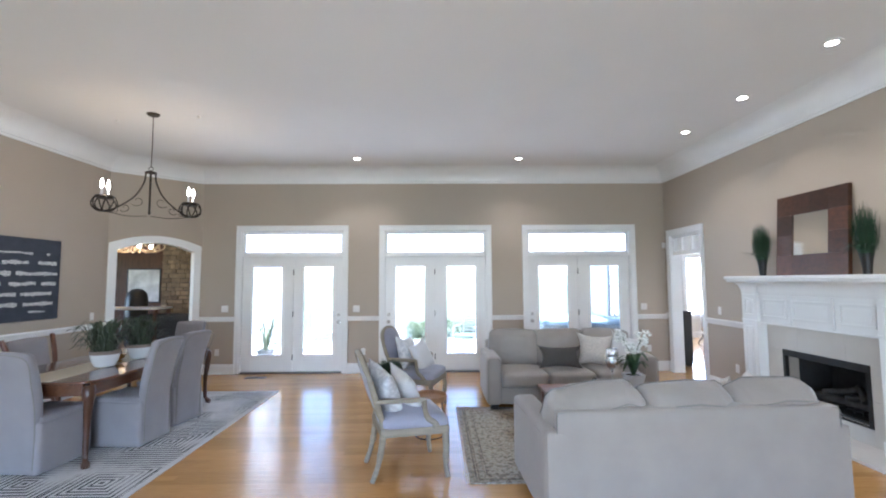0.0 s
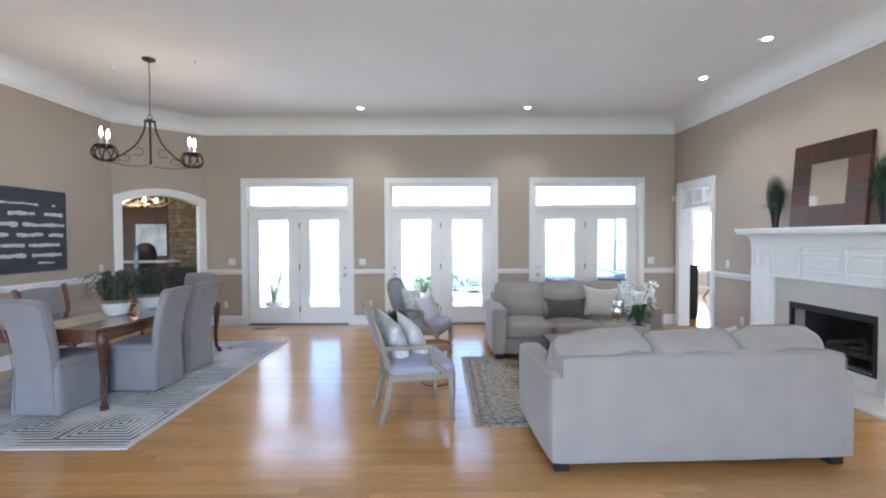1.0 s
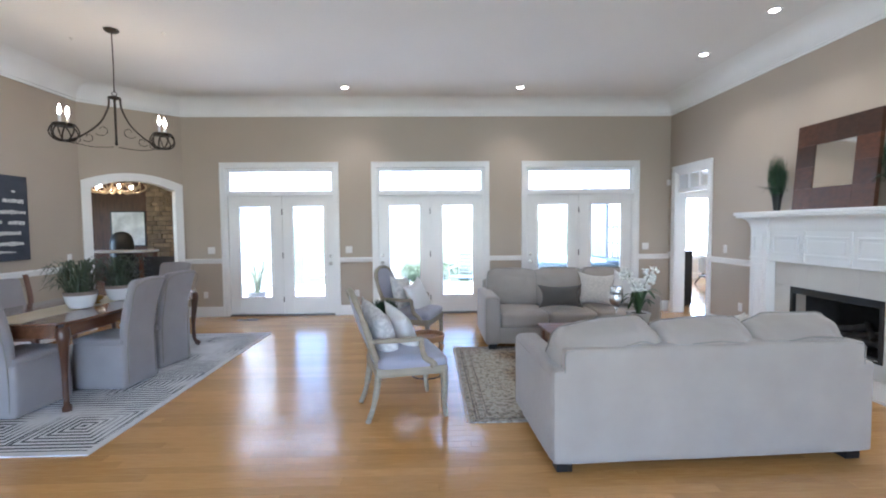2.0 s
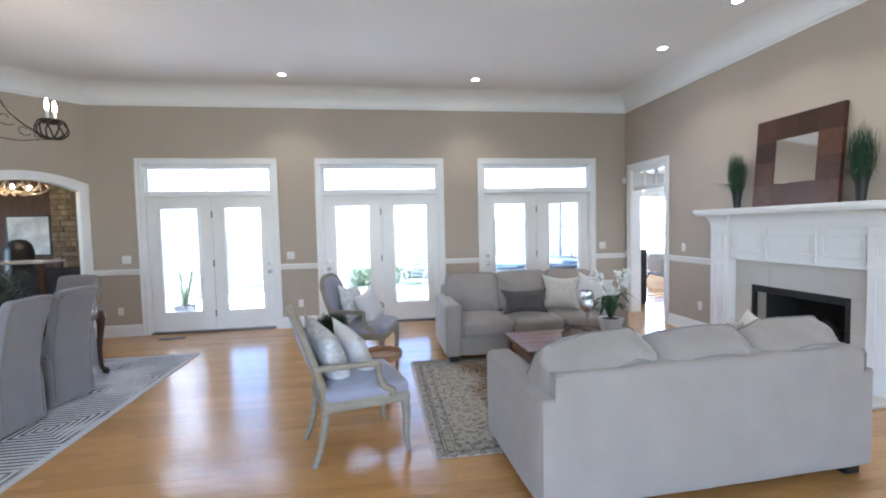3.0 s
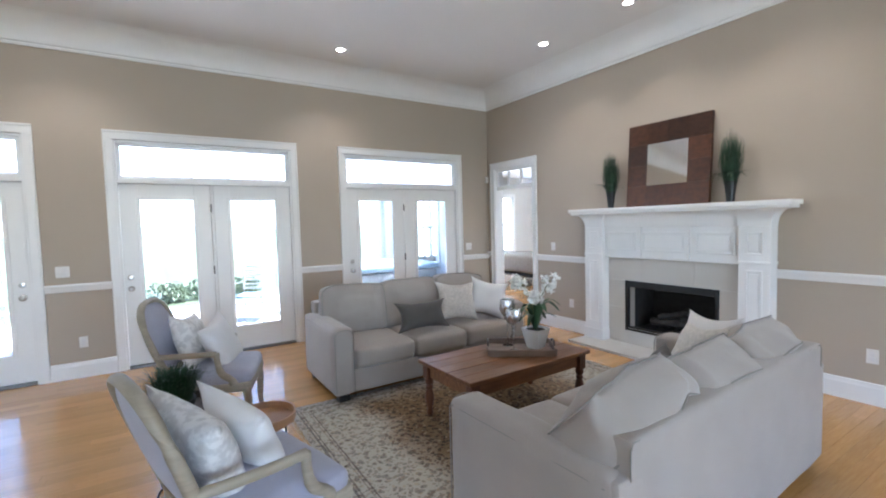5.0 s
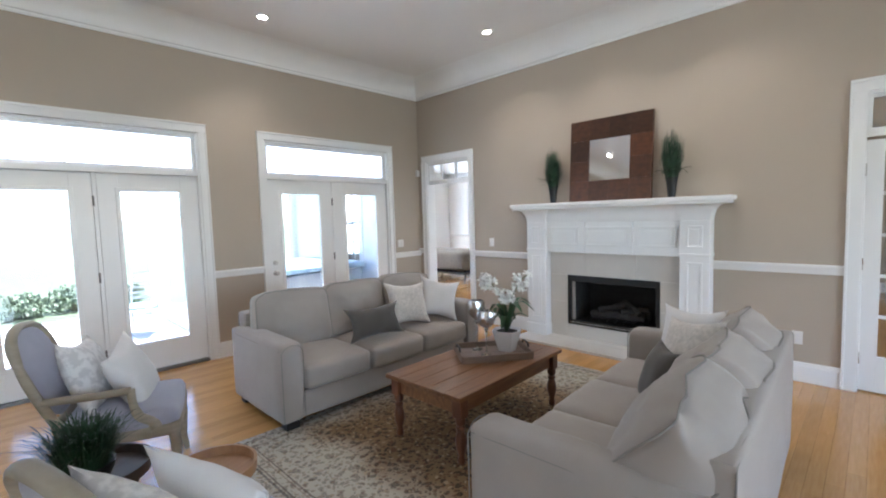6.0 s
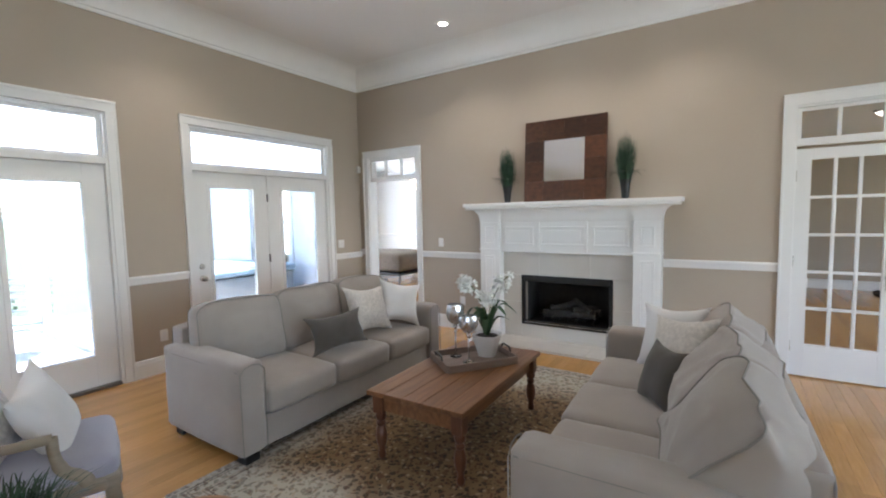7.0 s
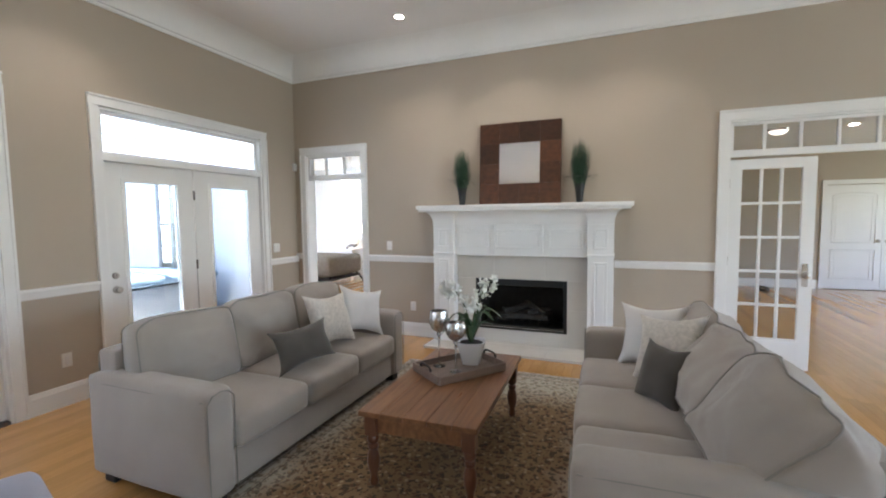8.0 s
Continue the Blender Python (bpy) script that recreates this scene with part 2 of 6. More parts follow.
def loose_cushion(w, h, t, seed, rumple=1.0, corner=0.34, seg=72):
    """A slumped boxed cushion in the x-z plane, with wrinkled boxing between two seams; returns it and its seam loops."""
    def ruffle(p, amount):
        q = noise.noise_vector(p * 4.5 + Vector((seed, seed * 0.7, 0))) * 0.030 + noise.noise_vector(p * 13 + Vector((0, seed, seed))) * 0.012
        return p + q * amount * rumple

    def around(k, scale, y):
        a = 2 * math.pi * k / seg
        c, s = math.cos(a), math.sin(a)
        x = math.copysign(abs(c) ** corner, c) * w / 2
        z = math.copysign(abs(s) ** corner, s) * h / 2
        z += 0.018 * (1 - (2 * x / w) ** 2) * (1 if z > 0 else 0.3)
        return Vector((x * scale, y, z * scale))

    levels = [(0.06, -1.0)] + [(0.06 + 0.94 * q / 12, None) for q in range(1, 13)]
    rows = []
    for f in (-1, 1):
        side = []
        for g, _ in levels:
            side.append((g, f * (t / 2 + 0.065 * (1 - g ** 2.2))))
        rows.append(side)
    puff = [(1 + 0.05 * math.sin(math.pi * q / 8), -t / 2 + t * q / 8) for q in range(1, 8)]
    order = rows[0] + puff + rows[1][::-1]
    bm = bmesh.new()
    rings = []
    for g, y in order:
        crease = 1.0 if g > 0.5 else 0.5
        rings.append([bm.verts.new(ruffle(around(k, g, y), crease)) for k in range(seg)])
    for a, b in zip(rings, rings[1:]):
        for k in range(seg):
            bm.faces.new((a[k], a[(k + 1) % seg], b[(k + 1) % seg], b[k]))
    bm.faces.new(rings[0][::-1])
    bm.faces.new(rings[-1])
    bmesh.ops.recalc_face_normals(bm, faces=bm.faces)
    seams = [[ruffle(around(k, 1.004, f * (t / 2 + 0.002)), 1.0) for k in range(seg + 1)] for f in (-1, 1)]
    return bm, seams


def lathe(profile, seg=24, bm=None, m=None):
    """A turned form from (radius, height) pairs."""
    t = bmesh.new()
    rings = []
    for r, z in profile:
        rings.append([t.verts.new((max(r, 1e-4) * math.cos(2 * math.pi * i / seg), max(r, 1e-4) * math.sin(2 * math.pi * i / seg), z)) for i in range(seg)])
    for a, b in zip(rings, rings[1:]):
        for i in range(seg):
            t.faces.new((a[i], a[(i + 1) % seg], b[(i + 1) % seg], b[i]))
    t.faces.new(rings[0][::-1])
    t.faces.new(rings[-1])
    return merge(bm or bmesh.new(), t, m)


def tube(points, radii, seg=8, bm=None, m=None, flat=1.0):
    """A round bar along points; radii is one number or one for each point."""
    t = bmesh.new()
    pts = [Vector(p) for p in points]
    if not hasattr(radii, "__len__"):
        radii = [radii] * len(pts)
    rings, up = [], Vector((0.13, 0.21, 1))
    for i, p in enumerate(pts):
        d = (pts[min(i + 1, len(pts) - 1)] - pts[max(i - 1, 0)]).normalized()
        side = d.cross(up)
        side = side.normalized() if side.length > 1e-3 else d.cross(Vector((1, 0, 0))).normalized()
        over = side.cross(d).normalized()
        rings.append([t.verts.new(p + side * radii[i] * math.cos(2 * math.pi * k / seg) + over * radii[i] * flat * math.sin(2 * math.pi * k / seg)) for k in range(seg)])
    for a, b in zip(rings, rings[1:]):
        for k in range(seg):
            t.faces.new((a[k], a[(k + 1) % seg], b[(k + 1) % seg], b[k]))
    t.faces.new(rings[0][::-1])
    t.faces.new(rings[-1])
    return merge(bm or bmesh.new(), t, m)


def curve(points, n=10):
    """Points along a smooth line through the given ones."""
    pts = [Vector(p) for p in points]
    out = []
    for i in range(len(pts) - 1):
        a, b, c, d = pts[max(i - 1, 0)], pts[i], pts[i + 1], pts[min(i + 2, len(pts) - 1)]
        for k in range(n):
            t = k / n
            out.append(0.5 * (2 * b + (c - a) * t + (2 * a - 5 * b + 4 * c - d) * t * t + (3 * b - a - 3 * c + d) * t ** 3))
    return out + [pts[-1]]


def sweep(profile, a, b, inward, bm=None):
    """A straight moulding from a to b (on the floor plan); profile: (out from the wall, height) pairs, closed."""
    bm = bm or bmesh.new()
    a, b, inward = Vector(a), Vector(b), Vector(inward).normalized()
    ra = [bm.verts.new((a.x + inward.x * o, a.y + inward.y * o, h)) for o, h in profile]
    rb = [bm.verts.new((b.x + inward.x * o, b.y + inward.y * o, h)) for o, h in profile]
    n = len(profile)
    for i in range(n):
        bm.faces.new((ra[i], ra[(i + 1) % n], rb[(i + 1) % n], rb[i]))
    bm.faces.new(ra[::-1])
    bm.faces.new(rb)
    return bm


def wall_bm(a, b, thick, z1, openings, outward):
    """A wall from a to b on the plan; openings: (start, end, bottom, top) along it; it thickens outward."""
    bm = bmesh.new()
    a, b, out = Vector((*a, 0)), Vector((*b, 0)), Vector((*outward, 0)).normalized()
    along = (b - a).normalized()
    length = (b - a).length
    m = Matrix(((along.x, out.x, 0, a.x), (along.y, out.y, 0, a.y), (0, 0, 1, 0), (0, 0, 0, 1)))
    x = 0
    for s, e, lo, hi in sorted(openings):
        if s > x:
            box(bm, x, s, 0, thick, 0, z1, m=m)
        if lo > 0:
            box(bm, s, e, 0, thick, 0, lo, m=m)
        box(bm, s, e, 0, thick, hi, z1, m=m)
        x = e
    if length > x:
        box(bm, x, length, 0, thick, 0, z1, m=m)
    return bm


# ---- the large structure ----
DOOR_TOP = 2.645
W = 0.16

north = wall_bm((CORNER_B.x, NORTH), (EAST + W, NORTH), W, CEIL, [(a + 0.075 - CORNER_B.x, b - 0.075 - CORNER_B.x, 0, 2.56) for a, b in DOORS], (0, 1))
single("wall_north", north, WALL, kind="structure", label="taupe painted wall with white trim", category="wall")
NE_DOOR, SE_DOOR = (7.64, 8.56, 2.42), (2.03, 3.46, 2.44)
east = wall_bm((EAST, NORTH), (EAST, SOUTH), W, CEIL, [(NORTH - NE_DOOR[1], NORTH - NE_DOOR[0], 0, NE_DOOR[2]), (NORTH - 6.06, NORTH - 4.99, 0.19, 0.795),
                                                      (NORTH - SE_DOOR[1], NORTH - SE_DOOR[0], 0, SE_DOOR[2])], (1, 0))
single("wall_east", east, WALL, kind="structure", label="taupe painted wall behind the fireplace", category="wall")
single("wall_west", wall_bm((WEST, SOUTH), (WEST, CORNER_A.y), W, CEIL, [], (-1, 0)), WALL, kind="structure", label="taupe painted dining wall", category="wall")
south = wall_bm((WEST - W, SOUTH), (EAST + W, SOUTH), W, CEIL, [(a - WEST + W, b - WEST + W, 0.4, 2.5) for a, b in SOUTH_WINDOWS], (0, -1))
single("wall_south", south, WALL, kind="structure", label="taupe painted wall with tall windows", category="wall")

# the angled wall with its arched opening
diag = CORNER_B - CORNER_A
DLEN = diag.length
along = diag.normalized()
d_out = Vector((-along.y, along.x, 0))
DIAG = Matrix(((along.x, d_out.x, 0, CORNER_A.x), (along.y, d_out.y, 0, CORNER_A.y), (0, 0, 1, 0), (0, 0, 0, 1)))
ARCH_L, ARCH_R, SPRING, RISE = 0.12, DLEN - 0.12, 2.16, 0.15


def arch_z(x, grow=0.0):
    u = (x - (ARCH_L + ARCH_R) / 2) / ((ARCH_R - ARCH_L) / 2 + grow)
    return SPRING + grow + RISE * (1 - min(u * u, 1))


bm = boxes((0, ARCH_L, 0, W, 0, CEIL), (ARCH_R, DLEN, 0, W, 0, CEIL), m=DIAG)
N = 18
for i in range(N):
    xa, xb = ARCH_L + (ARCH_R - ARCH_L) * i / N, ARCH_L + (ARCH_R - ARCH_L) * (i + 1) / N
    t = bmesh.new()
    vs = [t.verts.new((x, y, z)) for y in (0, W) for x, z in ((xa, arch_z(xa)), (xb, arch_z(xb)), (xb, CEIL), (xa, CEIL))]
    for f in ((0, 1, 2, 3), (4, 7, 6, 5), (0, 4, 5, 1), (1, 5, 6, 2), (2, 6, 7, 3), (3, 7, 4, 0)):
        t.faces.new([vs[k] for k in f])
    merge(bm, t, DIAG)
single("wall_northwest", bm, WALL, kind="structure", label="angled taupe wall with an arched opening", category="wall")

# white arch casing, lining the opening
bm = boxes((ARCH_L - 0.105, ARCH_L + 0.01, -0.022, W + 0.022, 0, SPRING + 0.01), (ARCH_R - 0.01, ARCH_R + 0.105, -0.022, W + 0.022, 0, SPRING + 0.01), bevel=0.006, m=DIAG)
t = bmesh.new()
rings = []
M = 36
for k in range(M + 1):
    x = ARCH_L - 0.105 + (ARCH_R - ARCH_L + 0.21) * k / M
    lo = max(arch_z(min(max(x, ARCH_L), ARCH_R)) - 0.01, SPRING + 0.0105)
    rings.append([t.verts.new((x, y, z)) for y, z in ((-0.024, lo), (-0.024, arch_z(x, 0.105)), (W + 0.024, arch_z(x, 0.105)), (W + 0.024, lo))])
for a, b in zip(rings, rings[1:]):
    for k in range(4):
        t.faces.new((a[k], a[(k + 1) % 4], b[(k + 1) % 4], b[k]))
t.faces.new(rings[0][::-1])
t.faces.new(rings[-1])
merge(bm, t, DIAG)
single("trim_arch", bm, TRIM, kind="structure", label="white casing of the arched opening", category="trim")

# ceiling, crown
OUTLINE = [(WEST, SOUTH), (EAST, SOUTH), (EAST, NORTH), (CORNER_B.x, NORTH), (CORNER_A.x, CORNER_A.y)]
single("ceiling", boxes((WEST - W, EAST + W, SOUTH - W, NORTH + W, CEIL, CEIL + 0.12)), CEILING, kind="structure", label="flat off-white painted ceiling", category="ceiling")
CROWN = [(0, 3.415), (0.014, 3.415), (0.02, 3.43), (0.016, 3.445), (0.03, 3.452)] + \
        [(0.03 + 0.26 * (1 - math.cos(a)), 3.452 + 0.226 * math.sin(a)) for a in [math.pi / 2 * k / 12 for k in range(1, 13)]] + \
        [(0.292, CEIL - 0.001), (0, CEIL - 0.001)]
RAIL = [(0, 0.925), (0.012, 0.925), (0.018, 0.935), (0.018, 0.965), (0.03, 0.98), (0.034, 0.995), (0.03, 1.007), (0, 1.007)]
BASE = [(0, 0), (0.018, 0), (0.018, 0.135), (0.012, 0.15), (0.01, 0.17), (0, 0.175)]
runs = [(OUTLINE[i], OUTLINE[(i + 1) % len(OUTLINE)]) for i in range(len(OUTLINE))]


def inward_of(a, b):
    return Vector((-(b[1] - a[1]), b[0] - a[0], 0))


bm = bmesh.new()
for a, b in runs:
    sweep(CROWN, (*a, 0), (*b, 0), inward_of(a, b), bm)
single("trim_crown", bm, TRIM, kind="structure", label="white coved crown moulding", category="trim")


def split_run(a, b, gaps):
    """The stretches of a wall between its gaps, given along its length."""
    a, b = Vector((*a, 0)), Vector((*b, 0))
    d, total, x, out = (b - a).normalized(), (b - a).length, 0, []
    for s, e in sorted(gaps):
        if s > x:
            out.append((a + d * x, a + d * s))
        x = max(x, e)
    if total > x:
        out.append((a + d * x, a + d * total))
    return out


north_gaps = [(EAST - b, EAST - a) for a, b in DOORS]
NE_OUT, SE_OUT, MANTEL_SPAN = (7.56, 8.64), (1.93, 3.56), (4.50, 6.56)
east_gaps = [(a - SOUTH, b - SOUTH) for a, b in (NE_OUT, SE_OUT, MANTEL_SPAN)]
gaps = {0: [], 1: east_gaps, 2: north_gaps, 3: [(0, DLEN)], 4: []}
for name, prof, lab in (("trim_chair_rail", RAIL, "white chair rail moulding"), ("baseboard", BASE, "white baseboard")):
    bm = bmesh.new()
    for i, (a, b) in enumerate(runs):
        for p, q in split_run(a, b, gaps[i]):
            if name == "trim_chair_rail" and i == 0:
                continue
            lift = 0.036 if name == "trim_chair_rail" and i == 1 else 0
            sweep([(o, h + lift) for o, h in prof], p, q, inward_of(a, b), bm)
    single(name, bm, TRIM, kind="structure", label=lab, category="trim")

# ---- garden doors ----


def panel_frame(w, h, t, gx0, gx1, gz0, gz1, bm=None, bead=0.03):
    """A leaf with one opening, and a raised bead round it on both faces."""
    bm = bm or bmesh.new()
    box(bm, 0, gx0, 0, t, 0, h, bevel=0.003)
    box(bm, gx1, w, 0, t, 0, h, bevel=0.003)
    box(bm, gx0, gx1, 0.0004, t - 0.0004, 0, gz0, bevel=0)
    box(bm, gx0, gx1, 0.0004, t - 0.0004, gz1, h, bevel=0)
    for y0, y1 in ((-0.010, 0.012), (t - 0.012, t + 0.010)):
        box(bm, gx0 - bead, gx0 + 0.008, y0, y1, gz0 - bead, gz1 + bead, bevel=0.005)
        box(bm, gx1 - 0.008, gx1 + bead, y0, y1, gz0 - bead, gz1 + bead, bevel=0.005)
        box(bm, gx0, gx1, y0 + 0.0006, y1 - 0.0006, gz0 - bead, gz0 + 0.008, bevel=0.004)
        box(bm, gx0, gx1, y0 + 0.0006, y1 - 0.0006, gz1 - 0.008, gz1 + bead, bevel=0.004)
    return bm


def casing(bm, x0, x1, top, w=0.085, head=0.095, t=0.022, z0=0.0):
    """Flat casing with a raised outer back band, on the plane y = 0, towards -y."""
    for s in (0, 1):
        a, b = (x0, x0 + w) if s == 0 else (x1 - w, x1)
        box(bm, a, b, -t, 0, z0, top - head, bevel=0.003)
        o = (a, a + 0.02) if s == 0 else (b - 0.02, b)
        box(bm, o[0], o[1], -t - 0.012, -t + 0.002, z0, top - head, bevel=0.004)
    box(bm, x0, x1, -t - 0.001, 0, top - head, top, bevel=0.003)
    box(bm, x0, x1, -t - 0.014, -t + 0.002, top - 0.022, top, bevel=0.004)
    return bm


def knob_bm():
    """A round knob on a rose, its axis along -y."""
    return lathe([(0.033, 0), (0.033, 0.006), (0.014, 0.012), (0.012, 0.03), (0.024, 0.036), (0.03, 0.048), (0.026, 0.06), (0.012, 0.066)], 20, m=pose(0, 0, 0, 90))


def deadbolt_bm():
    return box(lathe([(0.03, 0), (0.03, 0.01), (0.024, 0.018), (0.01, 0.02)], 20, m=pose(0, 0, 0, 90)), -0.005, 0.005, -0.035, -0.015, -0.016, 0.016, bevel=0.002)


def garden_door(number, x0, x1, knob_side):
    """Two glazed leaves under a leaded transom; knob_side: -1 for the left edge of the left leaf, 1 for the right edge of the right leaf."""
    d = thing("door_%d" % number, x0, NORTH, 0, kind="structure", category="door",
              label="white double garden door with glass panes and a transom")
    w = x1 - x0
    part("casing", casing(bmesh.new(), 0, w, DOOR_TOP), TRIM, d)
    j = 0.085
    part("frame", boxes((j - 0.012, j + 0.022, -0.003, W + 0.02, 0, 2.545), (w - j - 0.022, w - j + 0.012, -0.003, W + 0.02, 0, 2.545), (j + 0.022, w - j - 0.022, -0.002, W + 0.02, 2.52, 2.545),
                        (j + 0.022, w - j - 0.022, 0.0, W + 0.01, 2.075, 2.135), (w / 2 - 0.016, w / 2 + 0.016, 0.03, 0.12, 0.02, 2.075), bevel=0.003), TRIM, d)
    part("threshold", boxes((j + 0.022, w - j - 0.022, -0.01, W + 0.05, 0.0, 0.028), bevel=0.004), HINGE, d, "dark metal sill")
    ti = j + 0.022
    tr = bmesh.new()
    for r in ((ti, ti + 0.035, 0.05, 0.095, 2.135, 2.52), (w - ti - 0.035, w - ti, 0.05, 0.095, 2.135, 2.52), (ti + 0.035, w - ti - 0.035, 0.05, 0.095, 2.135, 2.165), (ti + 0.035, w - ti - 0.035, 0.05, 0.095, 2.49, 2.52)):
        box(tr, *r, bevel=0.003)
    transom = part("transom", tr, TRIM, d)
    tx0, tx1, tz0, tz1 = ti + 0.035, w - ti - 0.035, 2.165, 2.49
    g = part("pane", boxes((tx0 + 0.0005, tx1 - 0.0005, 0.07, 0.075, tz0 + 0.0005, tz1 - 0.0005)), DOOR_PANE, transom, "leaded glass darkened to dim the view")
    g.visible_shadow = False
    lead = bmesh.new()
    cx, cz = (tx0 + tx1) / 2, (tz0 + tz1) / 2
    for f in (0.17, 0.39, 0.61, 0.83):
        x = tx0 + (tx1 - tx0) * f
        tube([(x, 0.068, tz0), (x, 0.068, tz1)], 0.004, 6, lead)
        tube([(x - 0.04, 0.067, cz), (x, 0.067, cz + 0.04), (x + 0.04, 0.067, cz), (x, 0.067, cz - 0.04), (x - 0.04, 0.067, cz)], 0.0036, 6, lead)
    tube([(tx0, 0.0665, cz), (tx1, 0.0665, cz)], 0.004, 6, lead)
    tube([(cx + 0.2 * math.cos(a), 0.0675, tz0 + 0.09 * math.sin(a)) for a in [math.pi * k / 16 for k in range(17)]], 0.0036, 6, lead)
    part("lead_came", lead, LEAD, transom)
    part("stop", boxes((w / 2 - 0.034, w / 2 + 0.034, 0.0865, 0.097, 0.03, 2.045), (j + 0.002, w - j - 0.002, 0.0865, 0.0972, 2.045, 2.10)), TRIM, d)
    lw = (w - 2 * j - 0.044 - 0.032) / 2
    gx0 = (lw - 0.545) / 2
    for side, lx in ((-1, j + 0.022), (1, w / 2 + 0.016)):
        leaf = part("leaf", panel_frame(lw - 0.006, 2.04, 0.045, gx0, gx0 + 0.545, 0.285, 1.875), TRIM, d, at=pose(lx + 0.003, 0.04, 0.03))
        p = part("pane", boxes((gx0 + 0.001, gx0 + 0.544, 0.019, 0.025, 0.286, 1.874)), DOOR_PANE, leaf, "glass darkened to dim the view")
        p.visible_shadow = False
        hx = lw if side < 0 else -0.006
        hb = boxes((hx - 0.008, hx + 0.008, -0.014, 0.004, 0, 0.1), bevel=0.003)
        if side == knob_side:
            for hz in (0.2, 0.97, 1.72):
                part("hinge", hb.copy(), HINGE, leaf, at=pose(0, 0, hz))
            kx = 0.06 if side < 0 else lw - 0.066
            part("door_knob", knob_bm(), NICKEL, leaf, at=pose(kx, 0, 0.87))
            part("deadbolt", deadbolt_bm(), NICKEL, leaf, at=pose(kx, 0, 1.0))
        hb.free()
    return d


for i, ((a, b), k) in enumerate(zip(DOORS, (1, -1, -1))):
    garden_door(i + 1, a, b, k)

# ---- the two openings in the east wall ----
# the casings lie on x = EAST; local x runs along -y of the room, local -y towards the room


def east_frame(number, y0, y1, top, label):
    return thing("door_%d" % number, EAST, y1, 0, -90, kind="structure", category="door", label=label)


def transom_lights(d, x0, x1, z0, z1, n, y=0.05):
    bm = boxes((x0, x1, y - 0.02, y + 0.03, z0 - 0.065, z0), (x0, x1, y - 0.02, y + 0.03, z1, z1 + 0.03), (x0, x0 + 0.03, y - 0.019, y + 0.029, z0, z1),
               (x1 - 0.03, x1, y - 0.019, y + 0.029, z0, z1), bevel=0.003)
    for x in n:
        box(bm, x - 0.013, x + 0.013, y - 0.018, y + 0.028, z0, z1, bevel=0.003)
    tr = part("transom", bm, TRIM, d)
    edges = [x0 + 0.016, *n, x1 - 0.016]
    for e0, e1 in zip(edges, edges[1:]):
        a, b = e0 + 0.014, e1 - 0.014
        g = part("pane", boxes((a, b, y, y + 0.004, z0, z1)), PANE, tr)
        g.visible_shadow = False


ne = east_frame(4, *NE_OUT, 2.515, "white cased doorway with a three-light transom, open to a bedroom")
wn_ = NE_OUT[1] - NE_OUT[0]
part("casing", casing(bmesh.new(), 0, wn_, 2.515, 0.09, 0.1), TRIM, ne)
part("frame", boxes((0.078, 0.1, -0.002, W + 0.01, 0, 2.42), (wn_ - 0.1, wn_ - 0.078, -0.002, W + 0.01, 0, 2.42), (0.1, wn_ - 0.1, -0.002, W + 0.01, 2.395, 2.42), bevel=0.002), TRIM, ne)
transom_lights(ne, 0.1, wn_ - 0.1, 2.13, 2.365, [0.393, 0.687])

se = east_frame(5, *SE_OUT, 2.535, "white double doorway with a transom, one fifteen-light leaf shut and one open")
ws_ = SE_OUT[1] - SE_OUT[0]
part("casing", casing(bmesh.new(), 0, ws_, 2.535, 0.095, 0.1), TRIM, se)
part("frame", boxes((0.083, 0.105, -0.002, W + 0.01, 0, 2.44), (ws_ - 0.105, ws_ - 0.083, -0.002, W + 0.01, 0, 2.44), (0.105, ws_ - 0.105, -0.002, W + 0.01, 2.415, 2.44), bevel=0.002), TRIM, se)
transom_lights(se, 0.105, ws_ - 0.105, 2.15, 2.385, [0.389, 0.673, 0.957, 1.241])


def lite_leaf(parent, at, w=0.70, h=2.045):
    """A fifteen-light door leaf."""
    bm = bmesh.new()
    st, top, bot, t = 0.106, 0.095, 0.291, 0.042
    box(bm, 0, st, 0, t, 0, h, bevel=0.003)
    box(bm, w - st, w, 0, t, 0, h, bevel=0.003)
    box(bm, st, w - st, 0.0005, t - 0.0005, 0, bot)
    box(bm, st, w - st, 0.0005, t - 0.0005, h - top, h)
    for i in (1, 2):
        x = st + (w - 2 * st) * i / 3
        box(bm, x - 0.013, x + 0.013, 0.004, t - 0.004, bot, h - top, bevel=0.004)
    for k in range(1, 5):
        z = bot + (h - top - bot) * k / 5
        box(bm, st, w - st, 0.005, t - 0.005, z - 0.013, z + 0.013, bevel=0.004)
    leaf = part("leaf", bm, TRIM, parent, at=at)
    for i in range(3):
        for k in range(5):
            xa, xb = (st + (w - 2 * st) * q / 3 for q in (i, i + 1))
            za, zb = (bot + (h - top - bot) * q / 5 for q in (k, k + 1))
            g = part("pane", boxes((xa + 0.012, xb - 0.012, 0.019, 0.023, za + 0.012, zb - 0.012)), PANE, leaf)
            g.visible_shadow = False
    for z in (0.22, 1.0, 1.76):
        part("hinge", boxes((-0.012, 0.006, -0.012, 0.004, z, z + 0.1), bevel=0.003), NICKEL, leaf)
    k = part("door_knob", knob_bm(), NICKEL, leaf, at=pose(w - 0.06, 0, 0.93))
    part("backplate", boxes((w - 0.085, w - 0.035, -0.006, 0.001, 0.82, 1.04), bevel=0.002), NICKEL, leaf)
    return leaf


lite_leaf(se, pose(0.107, 0.03, 0.012))
lite_leaf(se, pose(ws_ - 0.088, W + 0.03, 0.012, 0, 0, 4))

# ---- sofas ----


